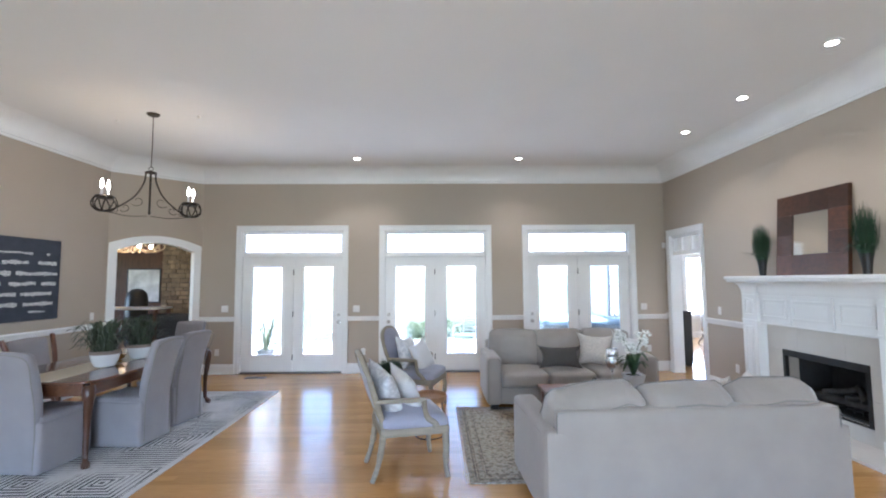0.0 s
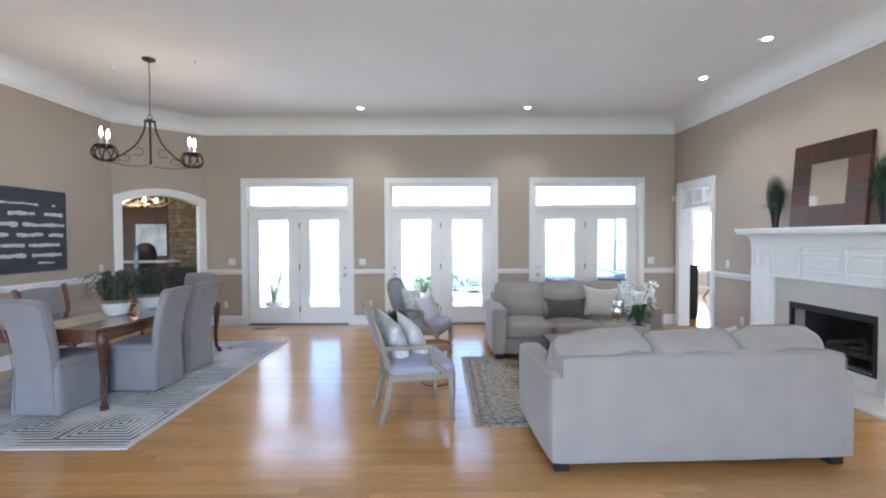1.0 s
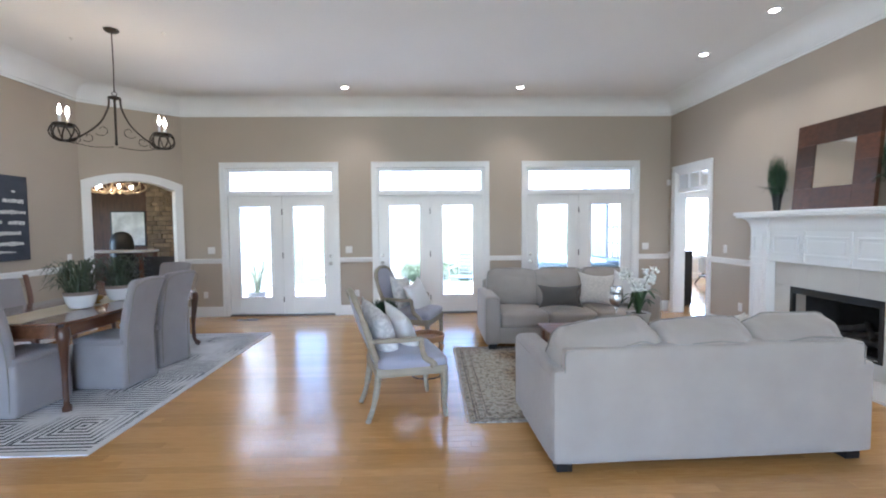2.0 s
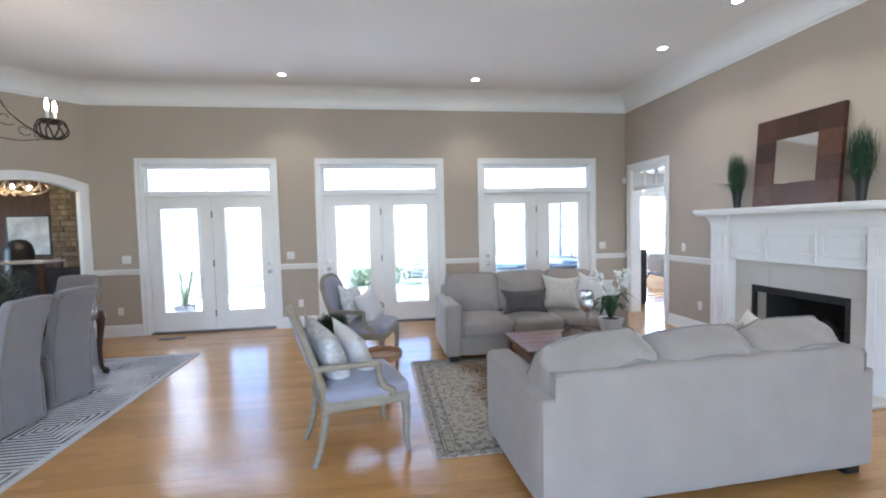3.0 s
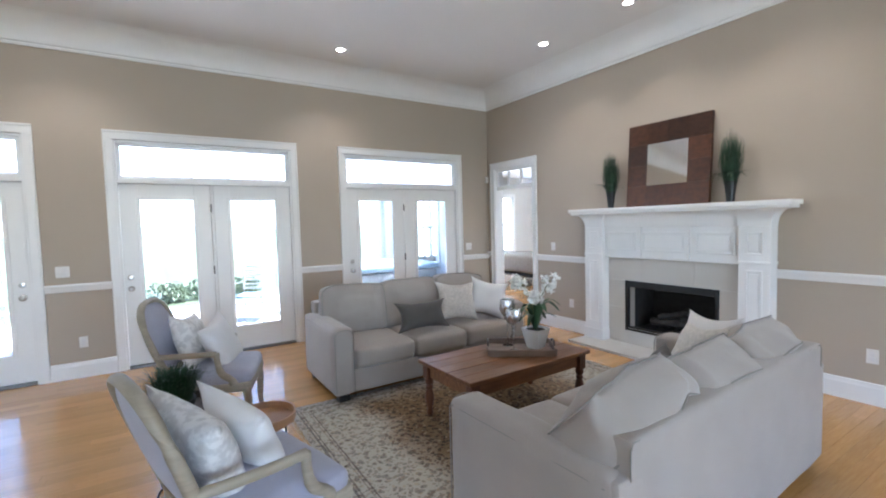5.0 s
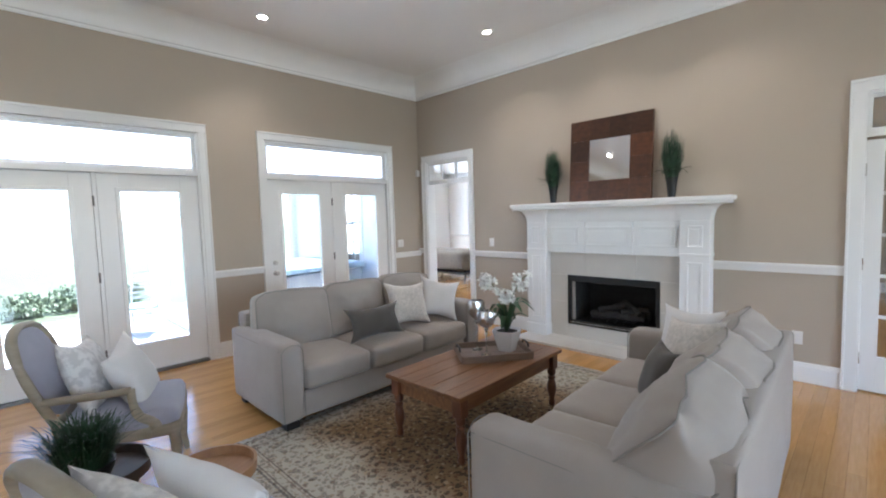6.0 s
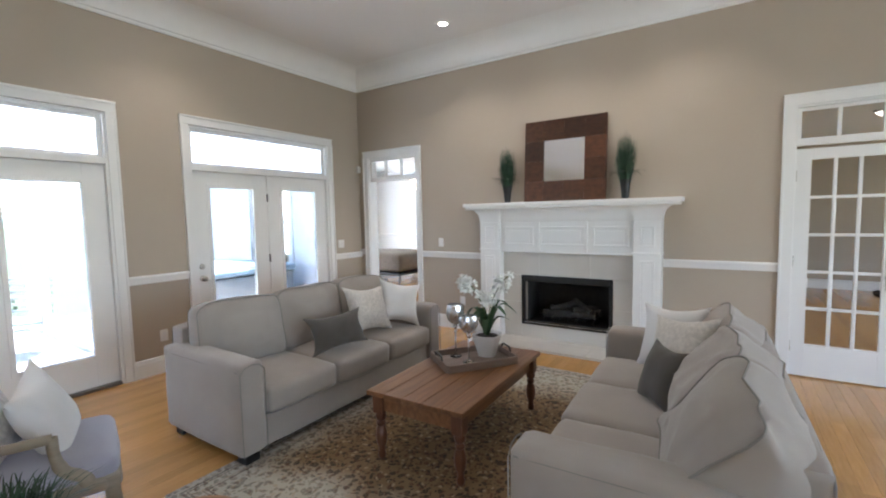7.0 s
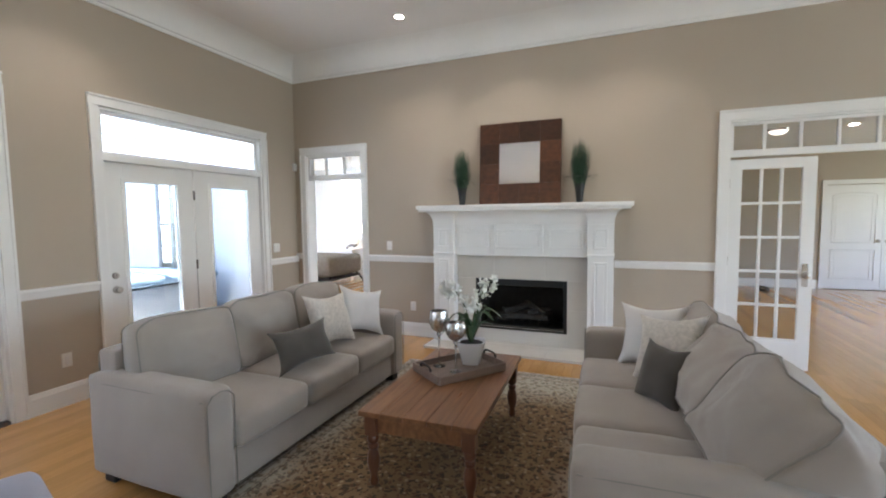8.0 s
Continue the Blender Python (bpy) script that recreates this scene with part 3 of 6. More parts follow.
def sofa(x, y, turn, length, depth, label, seed, slump):
    """A three-seat track-arm sofa; local x along it, the front towards -y, the middle of its base at the origin."""
    s = thing("sofa", x, y, 0, turn, label, "sofa", "pair of sofas")
    L, D, arm, back = length / 2, depth / 2, 0.19, 0.15
    for sx in (-1, 1):
        for sy in (-1, 1):
            part("foot", boxes((sx * (L - 0.10) - 0.05, sx * (L - 0.10) + 0.05, sy * (D - 0.09) - 0.045, sy * (D - 0.09) + 0.045, 0.003, 0.075), bevel=0.006), BLACK, s, "black block foot")
    part("base", soft_box(length - 2 * arm + 0.02, depth - 0.05, 0.215, 0.02, (0, 0.004, 0), 6, 0.002, seed, m=pose(0, 0.01, 0.07)), SOFA, s)
    for sx in (-1, 1):
        a = part("arm", soft_box(arm, depth - 0.02, 0.59, 0.042, (0.008, 0.004, 0.012), 10, 0.004, seed + sx, m=pose(sx * (L - arm / 2), -0.01, 0.07)), SOFA, s)
        # piping round the front panel and over the arm
        px, py, z0, z1 = sx * (L - arm / 2), -D - 0.004, 0.09, 0.652
        loop = [(px - arm / 2 + 0.012, py, z0), (px - arm / 2 + 0.012, py, z1 - 0.05), (px - arm / 2 + 0.045, py, z1 - 0.012), (px, py, z1 - 0.002), (px + arm / 2 - 0.045, py, z1 - 0.012), (px + arm / 2 - 0.012, py, z1 - 0.05), (px + arm / 2 - 0.012, py, z0)]
        part("piping", tube(loop, 0.0035, 6), SOFA_SEAM, a)
        ox = px + sx * (arm / 2 - 0.006)
        part("piping", tube(curve([(ox, -D + 0.02, 0.618), (ox + sx * 0.004, -D / 2, 0.621), (ox + sx * 0.004, D / 2, 0.621), (ox, D - 0.05, 0.617)], 5), 0.0032, 6), SOFA_SEAM, a)
    inset = 0.085
    part("back", soft_box(length - 0.03, back, 0.585, 0.025, (0.0, 0.006, 0.004), 12, 0.003, seed + 3, m=pose(0, D - back / 2, 0.07)), SOFA, s)
    part("back_top", soft_box(length - 2 * inset, back, 0.36, 0.025, (0.0, 0.006, 0.006), 12, 0.003, seed + 9, m=pose(0, D - back / 2 + 0.0015, 0.425)), SOFA, s)
    part("seam", tube([(-L + inset, D - 0.004, 0.64), (-L + inset, D - 0.004, 0.745), (-L + inset + 0.015, D - 0.006, 0.77), (L - inset - 0.015, D - 0.006, 0.77), (L - inset, D - 0.004, 0.745), (L - inset, D - 0.004, 0.64)], 0.004, 6), SOFA_SEAM, s)
    cw = (length - 2 * arm) / 3
    for i in range(3):
        cx = -L + arm + cw * (i + 0.5)
        c = part("seat_cushion", soft_box(cw - 0.008, depth - back - 0.03, 0.185, 0.045, (0.003, 0.012, 0.022), 12, 0.005, seed + i * 7, m=pose(cx, -0.105 - 0.01 * (i == 1), 0.28)), SOFA, s)
        lean = Matrix.Translation((cx * (1.14 if slump and i == 2 else 1.075), D - back - (0.11 if slump else 0.115), 0.668 if slump else 0.69)) @ Euler((radians((-36, -38, -40)[i] if slump else -11), radians((1.5, -2, 3)[i]), radians((2, 3, 5)[i] if slump else (-1.5, 1, 2.5)[i]))).to_matrix().to_4x4()
        body, seams = loose_cushion(cw * 1.075 + (0.02 if slump else 0.012), 0.45 if slump else 0.465, 0.215 if slump else 0.15, seed + i * 3.7, 1.3 if slump else 0.55, 0.27 if slump else 0.24)
        b = part("back_cushion", merge(bmesh.new(), body, lean), SOFA, s, angle=60)
        for seam in seams:
            part("piping", tube([lean @ p for p in seam], 0.0045, 6), SOFA_SEAM, b)
    return s


sofa(2.755, 4.17, 182.2, 2.10, 0.97, "pale grey linen sofa with loose slumped back cushions", 1.0, 0.012)
sofa(2.755, 6.84, 0, 2.18, 0.95, "pale grey linen three-seat sofa with tidy cushions", 5.0, 0.0)


def throw_pillow(x, y, z, w, h, t, tilt, turn, material, label, seed, roll=0):
    m = Matrix.Translation((x, y, z)) @ Matrix.Rotation(radians(turn), 4, "Z") @ Matrix.Rotation(radians(tilt), 4, "X") @ Matrix.Rotation(radians(roll), 4, "Y")
    return single("throw_pillow", pillow(w, h, t, seed), material, m, label, "pillow", "throw pillows", angle=70)


throw_pillow(2.64, 6.55, 0.635, 0.57, 0.30, 0.14, -20, -4, PILLOW_DARK, "charcoal lumbar pillow on the tidy sofa", 1)
throw_pillow(3.16, 6.70, 0.695, 0.49, 0.45, 0.16, -22, -6, PILLOW_CREAM, "cream textured square pillow on the tidy sofa", 2, 5)
throw_pillow(3.52, 6.62, 0.70, 0.44, 0.44, 0.15, -24, -26, PILLOW_WHITE, "white square pillow leaning on the sofa arm", 3, 14)
throw_pillow(2.88, 4.22, 0.615, 0.36, 0.38, 0.15, 22, 36, PILLOW_DARK, "charcoal square pillow tipped on the slumped sofa", 4, 4)
throw_pillow(3.17, 4.16, 0.70, 0.46, 0.44, 0.16, 26, 52, PILLOW_CREAM, "cream textured square pillow on the slumped sofa", 5, 10)
throw_pillow(3.46, 4.24, 0.69, 0.46, 0.46, 0.15, 20, 66, PILLOW_WHITE, "white square pillow with peaked corners", 6, 4)

# ---- rugs ----


def rug_material(name, half_x, half_y):
    """A floral wool rug: pale worn border bands, a tan field, and dark leaf-shaped motifs."""
    m = mat(name, (0.25, 0.163, 0.083), 0.95, second=(0.175, 0.108, 0.05), scale=3, bump=0.6, bump_scale=260)
    n, l = m.node_tree.nodes, m.node_tree.links
    b = n["Principled BSDF"]
    old = b.inputs["Base Color"].links[0].from_socket
    tc = n.new("ShaderNodeTexCoord")
    sep = n.new("ShaderNodeSeparateXYZ")
    l.new(tc.outputs["Object"], sep.inputs[0])

    def math_node(op, a, c):
        q = n.new("ShaderNodeMath")
        q.operation = op
        for i, v in enumerate((a, c)):
            if isinstance(v, (int, float)):
                q.inputs[i].default_value = v
            elif v is not None:
                l.new(v, q.inputs[i])
        return q.outputs[0]

    def mixed(f, a, c):
        q = n.new("ShaderNodeMix")
        q.data_type = "RGBA"
        l.new(f, q.inputs["Factor"])
        for i, v in (("A", a), ("B", c)):
            s = [k for k in q.inputs if k.name == i and k.type == "RGBA"][0]
            if isinstance(v, tuple):
                s.default_value = (*v, 1)
            else:
                l.new(v, s)
        return [k for k in q.outputs if k.type == "RGBA"][0]

    edge = math_node("MINIMUM", math_node("SUBTRACT", half_x, math_node("ABSOLUTE", sep.outputs[0], None)), math_node("SUBTRACT", half_y, math_node("ABSOLUTE", sep.outputs[1], None)))
    inset = math_node("MINIMUM", math_node("SUBTRACT", math_node("SUBTRACT", half_x, math_node("ABSOLUTE", sep.outputs[0], None)), 0.16), math_node("ADD", math_node("SUBTRACT", half_y, math_node("ABSOLUTE", sep.outputs[1], None)), 0.2))
    wear = n.new("ShaderNodeTexNoise")
    wear.inputs["Scale"].default_value = 2.5
    l.new(tc.outputs["Object"], wear.inputs["Vector"])
    fade = n.new("ShaderNodeMapRange")
    fade.inputs["From Min"].default_value, fade.inputs["From Max"].default_value = 0.30, 0.58
    fade.inputs["To Min"].default_value, fade.inputs["To Max"].default_value = 1, 0
    l.new(math_node("ADD", inset, math_node("MULTIPLY", math_node("SUBTRACT", wear.outputs[0], 0.5), 0.5)), fade.inputs[0])
    band = fade.outputs[0]
    color = mixed(band, old, (0.43, 0.395, 0.325))
    for lo, hi, c in ((0.0, 0.035, (0.40, 0.37, 0.32)), (0.05, 0.065, (0.20, 0.18, 0.16)), (0.075, 0.085, (0.22, 0.19, 0.16)), (0.15, 0.16, (0.20, 0.17, 0.14)), (0.13, 0.138, (0.30, 0.25, 0.2))):
        color = mixed(math_node("MULTIPLY", math_node("GREATER_THAN", edge, lo), math_node("LESS_THAN", edge, hi)), color, c)
    warp = n.new("ShaderNodeTexNoise")
    warp.inputs["Scale"].default_value = 9
    l.new(tc.outputs["Object"], warp.inputs["Vector"])
    add = n.new("ShaderNodeVectorMath")
    add.operation = "MULTIPLY_ADD"
    l.new(warp.outputs["Color"], add.inputs[0])
    add.inputs[1].default_value = (0.09, 0.09, 0)
    l.new(tc.outputs["Object"], add.inputs[2])
    for scale, cut, c, seed in ((15, 0.22, (0.035, 0.026, 0.018), 0), (20, 0.20, (0.11, 0.052, 0.028), 3.3), (12, 0.10, (0.36, 0.27, 0.165), 7.1), (25, 0.13, (0.03, 0.024, 0.02), 5.0)):
        mp = n.new("ShaderNodeMapping")
        mp.inputs["Location"].default_value = (seed, seed * 1.7, 0)
        l.new(add.outputs[0], mp.inputs[0])
        v = n.new("ShaderNodeTexVoronoi")
        v.voronoi_dimensions = "2D"
        v.inputs["Scale"].default_value = scale
        l.new(mp.outputs[0], v.inputs["Vector"])
        ring = math_node("MULTIPLY", math_node("LESS_THAN", v.outputs["Distance"], cut + 0.03), math_node("GREATER_THAN", v.outputs["Distance"], cut - 0.19))
        soft = math_node("MULTIPLY", ring, math_node("SUBTRACT", 0.85, math_node("MULTIPLY", band, 0.40)))
        color = mixed(soft, color, c)
    l.new(color, b.inputs["Base Color"])
    return m


rug_x0, rug_x1, rug_y0, rug_y1 = 1.30, 4.33, 4.40, 6.53
hx, hy = (rug_x1 - rug_x0) / 2, (rug_y1 - rug_y0) / 2
rug = thing("area_rug", rug_x0 + hx, rug_y0 + hy, 0.001, 0, "worn tan and cream floral wool rug under the coffee table", "rug")


def rug_sheet(hx, hy, t, wave, n=40):
    bm = bmesh.new()
    bmesh.ops.create_grid(bm, x_segments=n, y_segments=n, size=1)
    top = bm.faces[:]
    for v in bm.verts:
        v.co = Vector((v.co.x * hx, v.co.y * hy, 0))
        v.co.z = t + max(noise.noise(v.co * 2.2) * wave, -0.0015)
        v.co.x += noise.noise(Vector((v.co.y * 3, 1, 0))) * 0.006
    edge = [e for e in bm.edges if len(e.link_faces) == 1]
    ext = bmesh.ops.extrude_edge_only(bm, edges=edge)
    for v in [g for g in ext["geom"] if isinstance(g, bmesh.types.BMVert)]:
        v.co.z = 0.0
    return bm


part("wool_sheet", rug_sheet(hx, hy, 0.009, 0.002), rug_material("floral_rug_wool", hx, hy), rug)
fr = bmesh.new()
for sx in (-1, 1):
    for k in range(130):
        yy = -hy + 0.01 + (2 * hy - 0.02) * k / 129
        tube([(sx * (hx - 0.004), yy, 0.006), (sx * (hx + 0.012), yy + random.uniform(-0.005, 0.005), 0.004), (sx * (hx + 0.03), yy + random.uniform(-0.009, 0.009), 0.002)], 0.0016, 4, fr)
part("fringe", fr, RUNNER, rug, "short cream fringe")["kind"] = "stuff"

# ---- coffee table ----
ct = thing("coffee_table", 2.80, 5.475, 0.0105, 1.5, "reddish brown plank coffee table with turned legs", "coffee table")
cl, cwid = 1.25, 0.69
for i in range(5):
    y0 = -cwid / 2 + cwid * i / 5
    part("plank", boxes((-cl / 2, cl / 2, y0 + 0.0008, y0 + cwid / 5 - 0.0008, 0.422, 0.452), bevel=0.004), WALNUT, ct, at=pose(0, 0, random.uniform(-0.0006, 0.0006)))
part("apron", boxes((-cl / 2 + 0.07, cl / 2 - 0.07, -cwid / 2 + 0.055, -cwid / 2 + 0.08, 0.315, 0.4215), (-cl / 2 + 0.07, cl / 2 - 0.07, cwid / 2 - 0.08, cwid / 2 - 0.055, 0.315, 0.4215),
                    (-cl / 2 + 0.055, -cl / 2 + 0.08, -cwid / 2 + 0.09, cwid / 2 - 0.09, 0.315, 0.4215), (cl / 2 - 0.08, cl / 2 - 0.055, -cwid / 2 + 0.09, cwid / 2 - 0.09, 0.315, 0.4215), bevel=0.002), WALNUT, ct)


def turned_leg():
    bm = boxes((-0.036, 0.036, -0.036, 0.036, 0.30, 0.4215), bevel=0.004)
    return lathe([(0.018, 0), (0.024, 0.008), (0.025, 0.03), (0.019, 0.05), (0.022, 0.07), (0.034, 0.11), (0.037, 0.15), (0.031, 0.19), (0.022, 0.212), (0.03, 0.222), (0.03, 0.236), (0.02, 0.246), (0.033, 0.262), (0.034, 0.285), (0.026, 0.3005)], 18, bm)


for sx in (-1, 1):
    for sy in (-1, 1):
        part("leg", turned_leg(), WALNUT_LEG, ct, at=pose(sx * (cl / 2 - 0.066), sy * (cwid / 2 - 0.058), 0))

TOP = 0.0105 + 0.4532
tray = thing("serving_tray", 2.975, 5.49, TOP, -37, "square greyed wooden tray on the coffee table", "tray")
part("bottom", boxes((-0.26, 0.26, -0.175, 0.175, 0, 0.012), bevel=0.002), TRAY_WOOD, tray)
for s in (-1, 1):
    part("side", boxes((-0.265, 0.265, s * 0.182 - 0.008, s * 0.182 + 0.008, 0.0, 0.055), bevel=0.003), TRAY_WOOD, tray)
    e = bmesh.new()
    box(e, s * 0.268 - 0.008, s * 0.268 + 0.008, -0.174, 0.174, 0.0, 0.058, bevel=0.003)
    part("end", e, TRAY_WOOD, tray)
    h = tube(curve([(s * 0.268, -0.07, 0.052), (s * 0.27, -0.05, 0.085), (s * 0.27, 0.05, 0.085), (s * 0.268, 0.07, 0.052)], 5), 0.007, 8)
    part("handle", h, BLACK, tray, "dark metal handle")

# orchid in a square-shouldered pot
orchid = thing("potted_orchid", 3.11, 5.445, TOP + 0.0125, 10, "white orchid with strap leaves in a white tapered pot", "plant")
pot = bmesh.new()
prof = [(0.06, 0), (0.064, 0.004), (0.102, 0.15), (0.106, 0.165), (0.099, 0.166), (0.09, 0.15)]
lathe(prof, 24, pot)
for v in pot.verts:
    a = math.atan2(v.co.y, v.co.x)
    k = 1 + 0.16 * (1 / max(abs(math.cos(a)), abs(math.sin(a))) - 1) / 0.414
    v.co.x, v.co.y = v.co.x * k, v.co.y * k
part("pot", pot, CERAMIC, orchid)
part("soil", lathe([(0.086, 0.14), (0.086, 0.15), (0.03, 0.156), (0.001, 0.157)], 16), FIREBRICK, orchid)


def blade(points, width, fold=0.3, n=5):
    """A strap leaf along points."""
    bm = bmesh.new()
    pts = curve(points, n)
    rows = []
    for i, p in enumerate(pts):
        f = i / (len(pts) - 1)
        w = width * (math.sin(math.pi * min(0.08 + f * 0.95, 1)) ** 0.6)
        d = (pts[min(i + 1, len(pts) - 1)] - pts[max(i - 1, 0)]).normalized()
        side = d.cross(Vector((0, 0, 1)))
        side = side.normalized() if side.length > 1e-3 else Vector((1, 0, 0))
        up = side.cross(d)
        rows.append([bm.verts.new(p - side * w / 2 + up * w * fold * 0.5), bm.verts.new(p), bm.verts.new(p + side * w / 2 + up * w * fold * 0.5)])
    for a, b in zip(rows, rows[1:]):
        for k in (0, 1):
            bm.faces.new((a[k], a[k + 1], b[k + 1], b[k]))
    return bm


rng = random.Random(4)
for i in range(12):
    a = i * 2.4
    r, h = rng.uniform(0.12, 0.24), rng.uniform(0.12, 0.27)
    part("leaf", blade([(0.01 * math.cos(a), 0.01 * math.sin(a), 0.15), (0.45 * r * math.cos(a), 0.45 * r * math.sin(a), 0.15 + h), (r * math.cos(a), r * math.sin(a), 0.15 + h * rng.uniform(0.2, 0.9))], 0.052), LEAF, orchid)


def flower_bm(rng):
    bm = bmesh.new()
    for k in range(5):
        a = 2 * math.pi * k / 5 + rng.uniform(-0.15, 0.15)
        c, s = math.cos(a), math.sin(a)
        merge(bm, blade([(0, 0, 0), (0.017 * c, 0.006, 0.017 * s), (0.037 * c, 0.002, 0.037 * s)], 0.033, 0.15, 3))
    return lathe([(0.002, 0), (0.006, 0.004), (0.004, 0.012)], 8, bm, pose(0, 0, 0, 90))


for sgn, tip, n in ((-1, (-0.06, 0.17, 0.60), 26), (1, (0.06, -0.15, 0.60), 22)):
    pts = curve([(0.01 * sgn, 0, 0.14), (0.02 * sgn, -0.02 * sgn, 0.36), (tip[0] * 0.7, tip[1] * 0.6, 0.53), tip], 8)
    st = part("stem", tube(pts, 0.0035, 6), STEM, orchid)
    for k in range(n):
        p = pts[int(len(pts) * (0.45 + 0.55 * k / n)) - 1] + Vector((rng.uniform(-0.045, 0.045), rng.uniform(-0.045, 0.045), rng.uniform(-0.05, 0.03)))
        part("flower", flower_bm(rng), PETAL, st, at=Matrix.Translation(p) @ Euler((rng.uniform(-0.6, 0.6), rng.uniform(-1, 1), rng.uniform(0, 6.28))).to_matrix().to_4x4())

for gx, gy, h in ((2.965, 5.635, 0.40), (2.90, 5.485, 0.345)):
    g = thing("goblet_candle_holder", gx, gy, TOP + 0.0125, 0, "stemmed mercury-glass candle holder with a dimpled bowl", "candle holder", "candle holders")
    part("stem", lathe([(0.042, 0), (0.044, 0.004), (0.012, 0.012), (0.006, 0.03), (0.006, h * 0.45), (0.013, h * 0.5), (0.007, h * 0.54), (0.02, h * 0.58), (0.012, h * 0.62)], 20), PANE, g, "glass darkened to dim the view stem")
    bowl = lathe([(0.012, h * 0.62), (0.034, h * 0.65), (0.050, h * 0.69), (0.060, h * 0.74), (0.065, h * 0.80), (0.067, h * 0.86), (0.064, h * 0.93), (0.058, h), (0.054, h), (0.060, h * 0.9), (0.057, h * 0.78), (0.03, h * 0.69), (0.002, h * 0.66)], 48)
    for v in bowl.verts:
        a = math.atan2(v.co.y, v.co.x)
        k = 1 + 0.08 * math.sin(a * 12) * math.sin(v.co.z * 210)
        v.co.x, v.co.y = v.co.x * k, v.co.y * k
    part("bowl", bowl, MERCURY, g, "dimpled silvered bowl")

# ---- fireplace ----
fp = thing("fireplace", EAST, 5.535, 0, -90, "white panelled fireplace mantel with a cream stone surround", "fireplace")
# local x runs along -y of the room, local -y towards the room; the middle of the opening is x = 0.01
part("mantel_shelf", boxes((-1.215, 1.215, -0.25, -0.001, 1.628, 1.672), (-1.19, 1.19, -0.235, -0.001, 1.598, 1.629), bevel=0.006), MANTEL, fp)
cove = [(0, 1.44), (0.145, 1.44), (0.15, 1.455)] + [(0.15 + 0.07 * (1 - math.cos(math.pi / 2 * k / 6)), 1.455 + 0.143 * math.sin(math.pi / 2 * k / 6)) for k in range(1, 7)] + [(0, 1.598)]
bm = sweep([(o - 0.10 if o > 0 else 0, z) for o, z in cove], (-0.76, -0.07, 0), (0.76, -0.07, 0), (0, -1, 0))
part("frieze_moulding", bm, MANTEL, fp)
part("frieze", boxes((-0.78, 0.78, -0.10, -0.001, 1.09, 1.44), bevel=0.002), MANTEL, fp)
for cx, w in ((-0.53, 0.38), (0.0, 0.52), (0.53, 0.38)):
    bm = bmesh.new()
    for r in ((cx - w / 2, cx + w / 2, -0.112, -0.098, 1.36, 1.385), (cx - w / 2, cx + w / 2, -0.112, -0.098, 1.16, 1.185), (cx - w / 2, cx - w / 2 + 0.025, -0.1115, -0.098, 1.185, 1.36), (cx + w / 2 - 0.025, cx + w / 2, -0.1115, -0.098, 1.185, 1.36)):
        box(bm, *r, bevel=0.005)
    box(bm, cx - w / 2 + 0.05, cx + w / 2 - 0.05, -0.106, -0.098, 1.21, 1.335, bevel=0.003)
    part("frieze_panel", bm, MANTEL, fp)
for x in (-0.275, 0.275):
    part("divider", boxes((x - 0.014, x + 0.014, -0.118, -0.098, 1.10, 1.44), bevel=0.004), MANTEL, fp)
part("lower_moulding", boxes((-0.764, 0.764, -0.108, -0.002, 1.075, 1.0895), bevel=0.003), MANTEL, fp)
for s in (-1, 1):
    x0, x1 = sorted((s * 0.765, s * 1.03))
    bm = boxes((x0, x1, -0.145, -0.001, 0.0, 1.44), bevel=0.004)
    box(bm, x0 - 0.012, x1 + 0.012, -0.16, -0.001, 0.0, 0.16, bevel=0.006)
    box(bm, x0 - 0.008, x1 + 0.008, -0.153, -0.001, 1.09, 1.115, bevel=0.004)
    for za, zb in ((0.24, 1.03), (1.17, 1.39)):
        for r in ((x0 + 0.06, x1 - 0.06, -0.156, -0.143, za, za + 0.02), (x0 + 0.06, x1 - 0.06, -0.156, -0.143, zb - 0.02, zb), (x0 + 0.06, x0 + 0.08, -0.1555, -0.143, za + 0.02, zb - 0.02), (x1 - 0.08, x1 - 0.06, -0.1555, -0.143, za + 0.02, zb - 0.02)):
            box(bm, *r, bevel=0.004)
        box(bm, x0 + 0.095, x1 - 0.095, -0.151, -0.143, za + 0.035, zb - 0.035, bevel=0.003)
    part("pilaster", bm, MANTEL, fp)
    # flared bracket under the shelf
    t = bmesh.new()
    prof = [(0.0, 1.44)] + [(0.095 * (1 - math.cos(math.pi / 2 * k / 7)), 1.44 + 0.158 * math.sin(math.pi / 2 * k / 7)) for k in range(8)]
    rings = [[t.verts.new(p) for p in ((x0 - g, -0.001, z), (x1 + g, -0.001, z), (x1 + g, -0.146 - g * 0.8, z), (x0 - g, -0.146 - g * 0.8, z))] for g, z in prof]
    for a, b in zip(rings, rings[1:]):
        for k in range(4):
            t.faces.new((a[k], a[(k + 1) % 4], b[(k + 1) % 4], b[k]))
    t.faces.new(rings[0][::-1])
    t.faces.new(rings[-1])
    part("bracket", t, MANTEL, fp)
ox0, ox1, oz0, oz1 = -0.525, 0.545, 0.19, 0.795
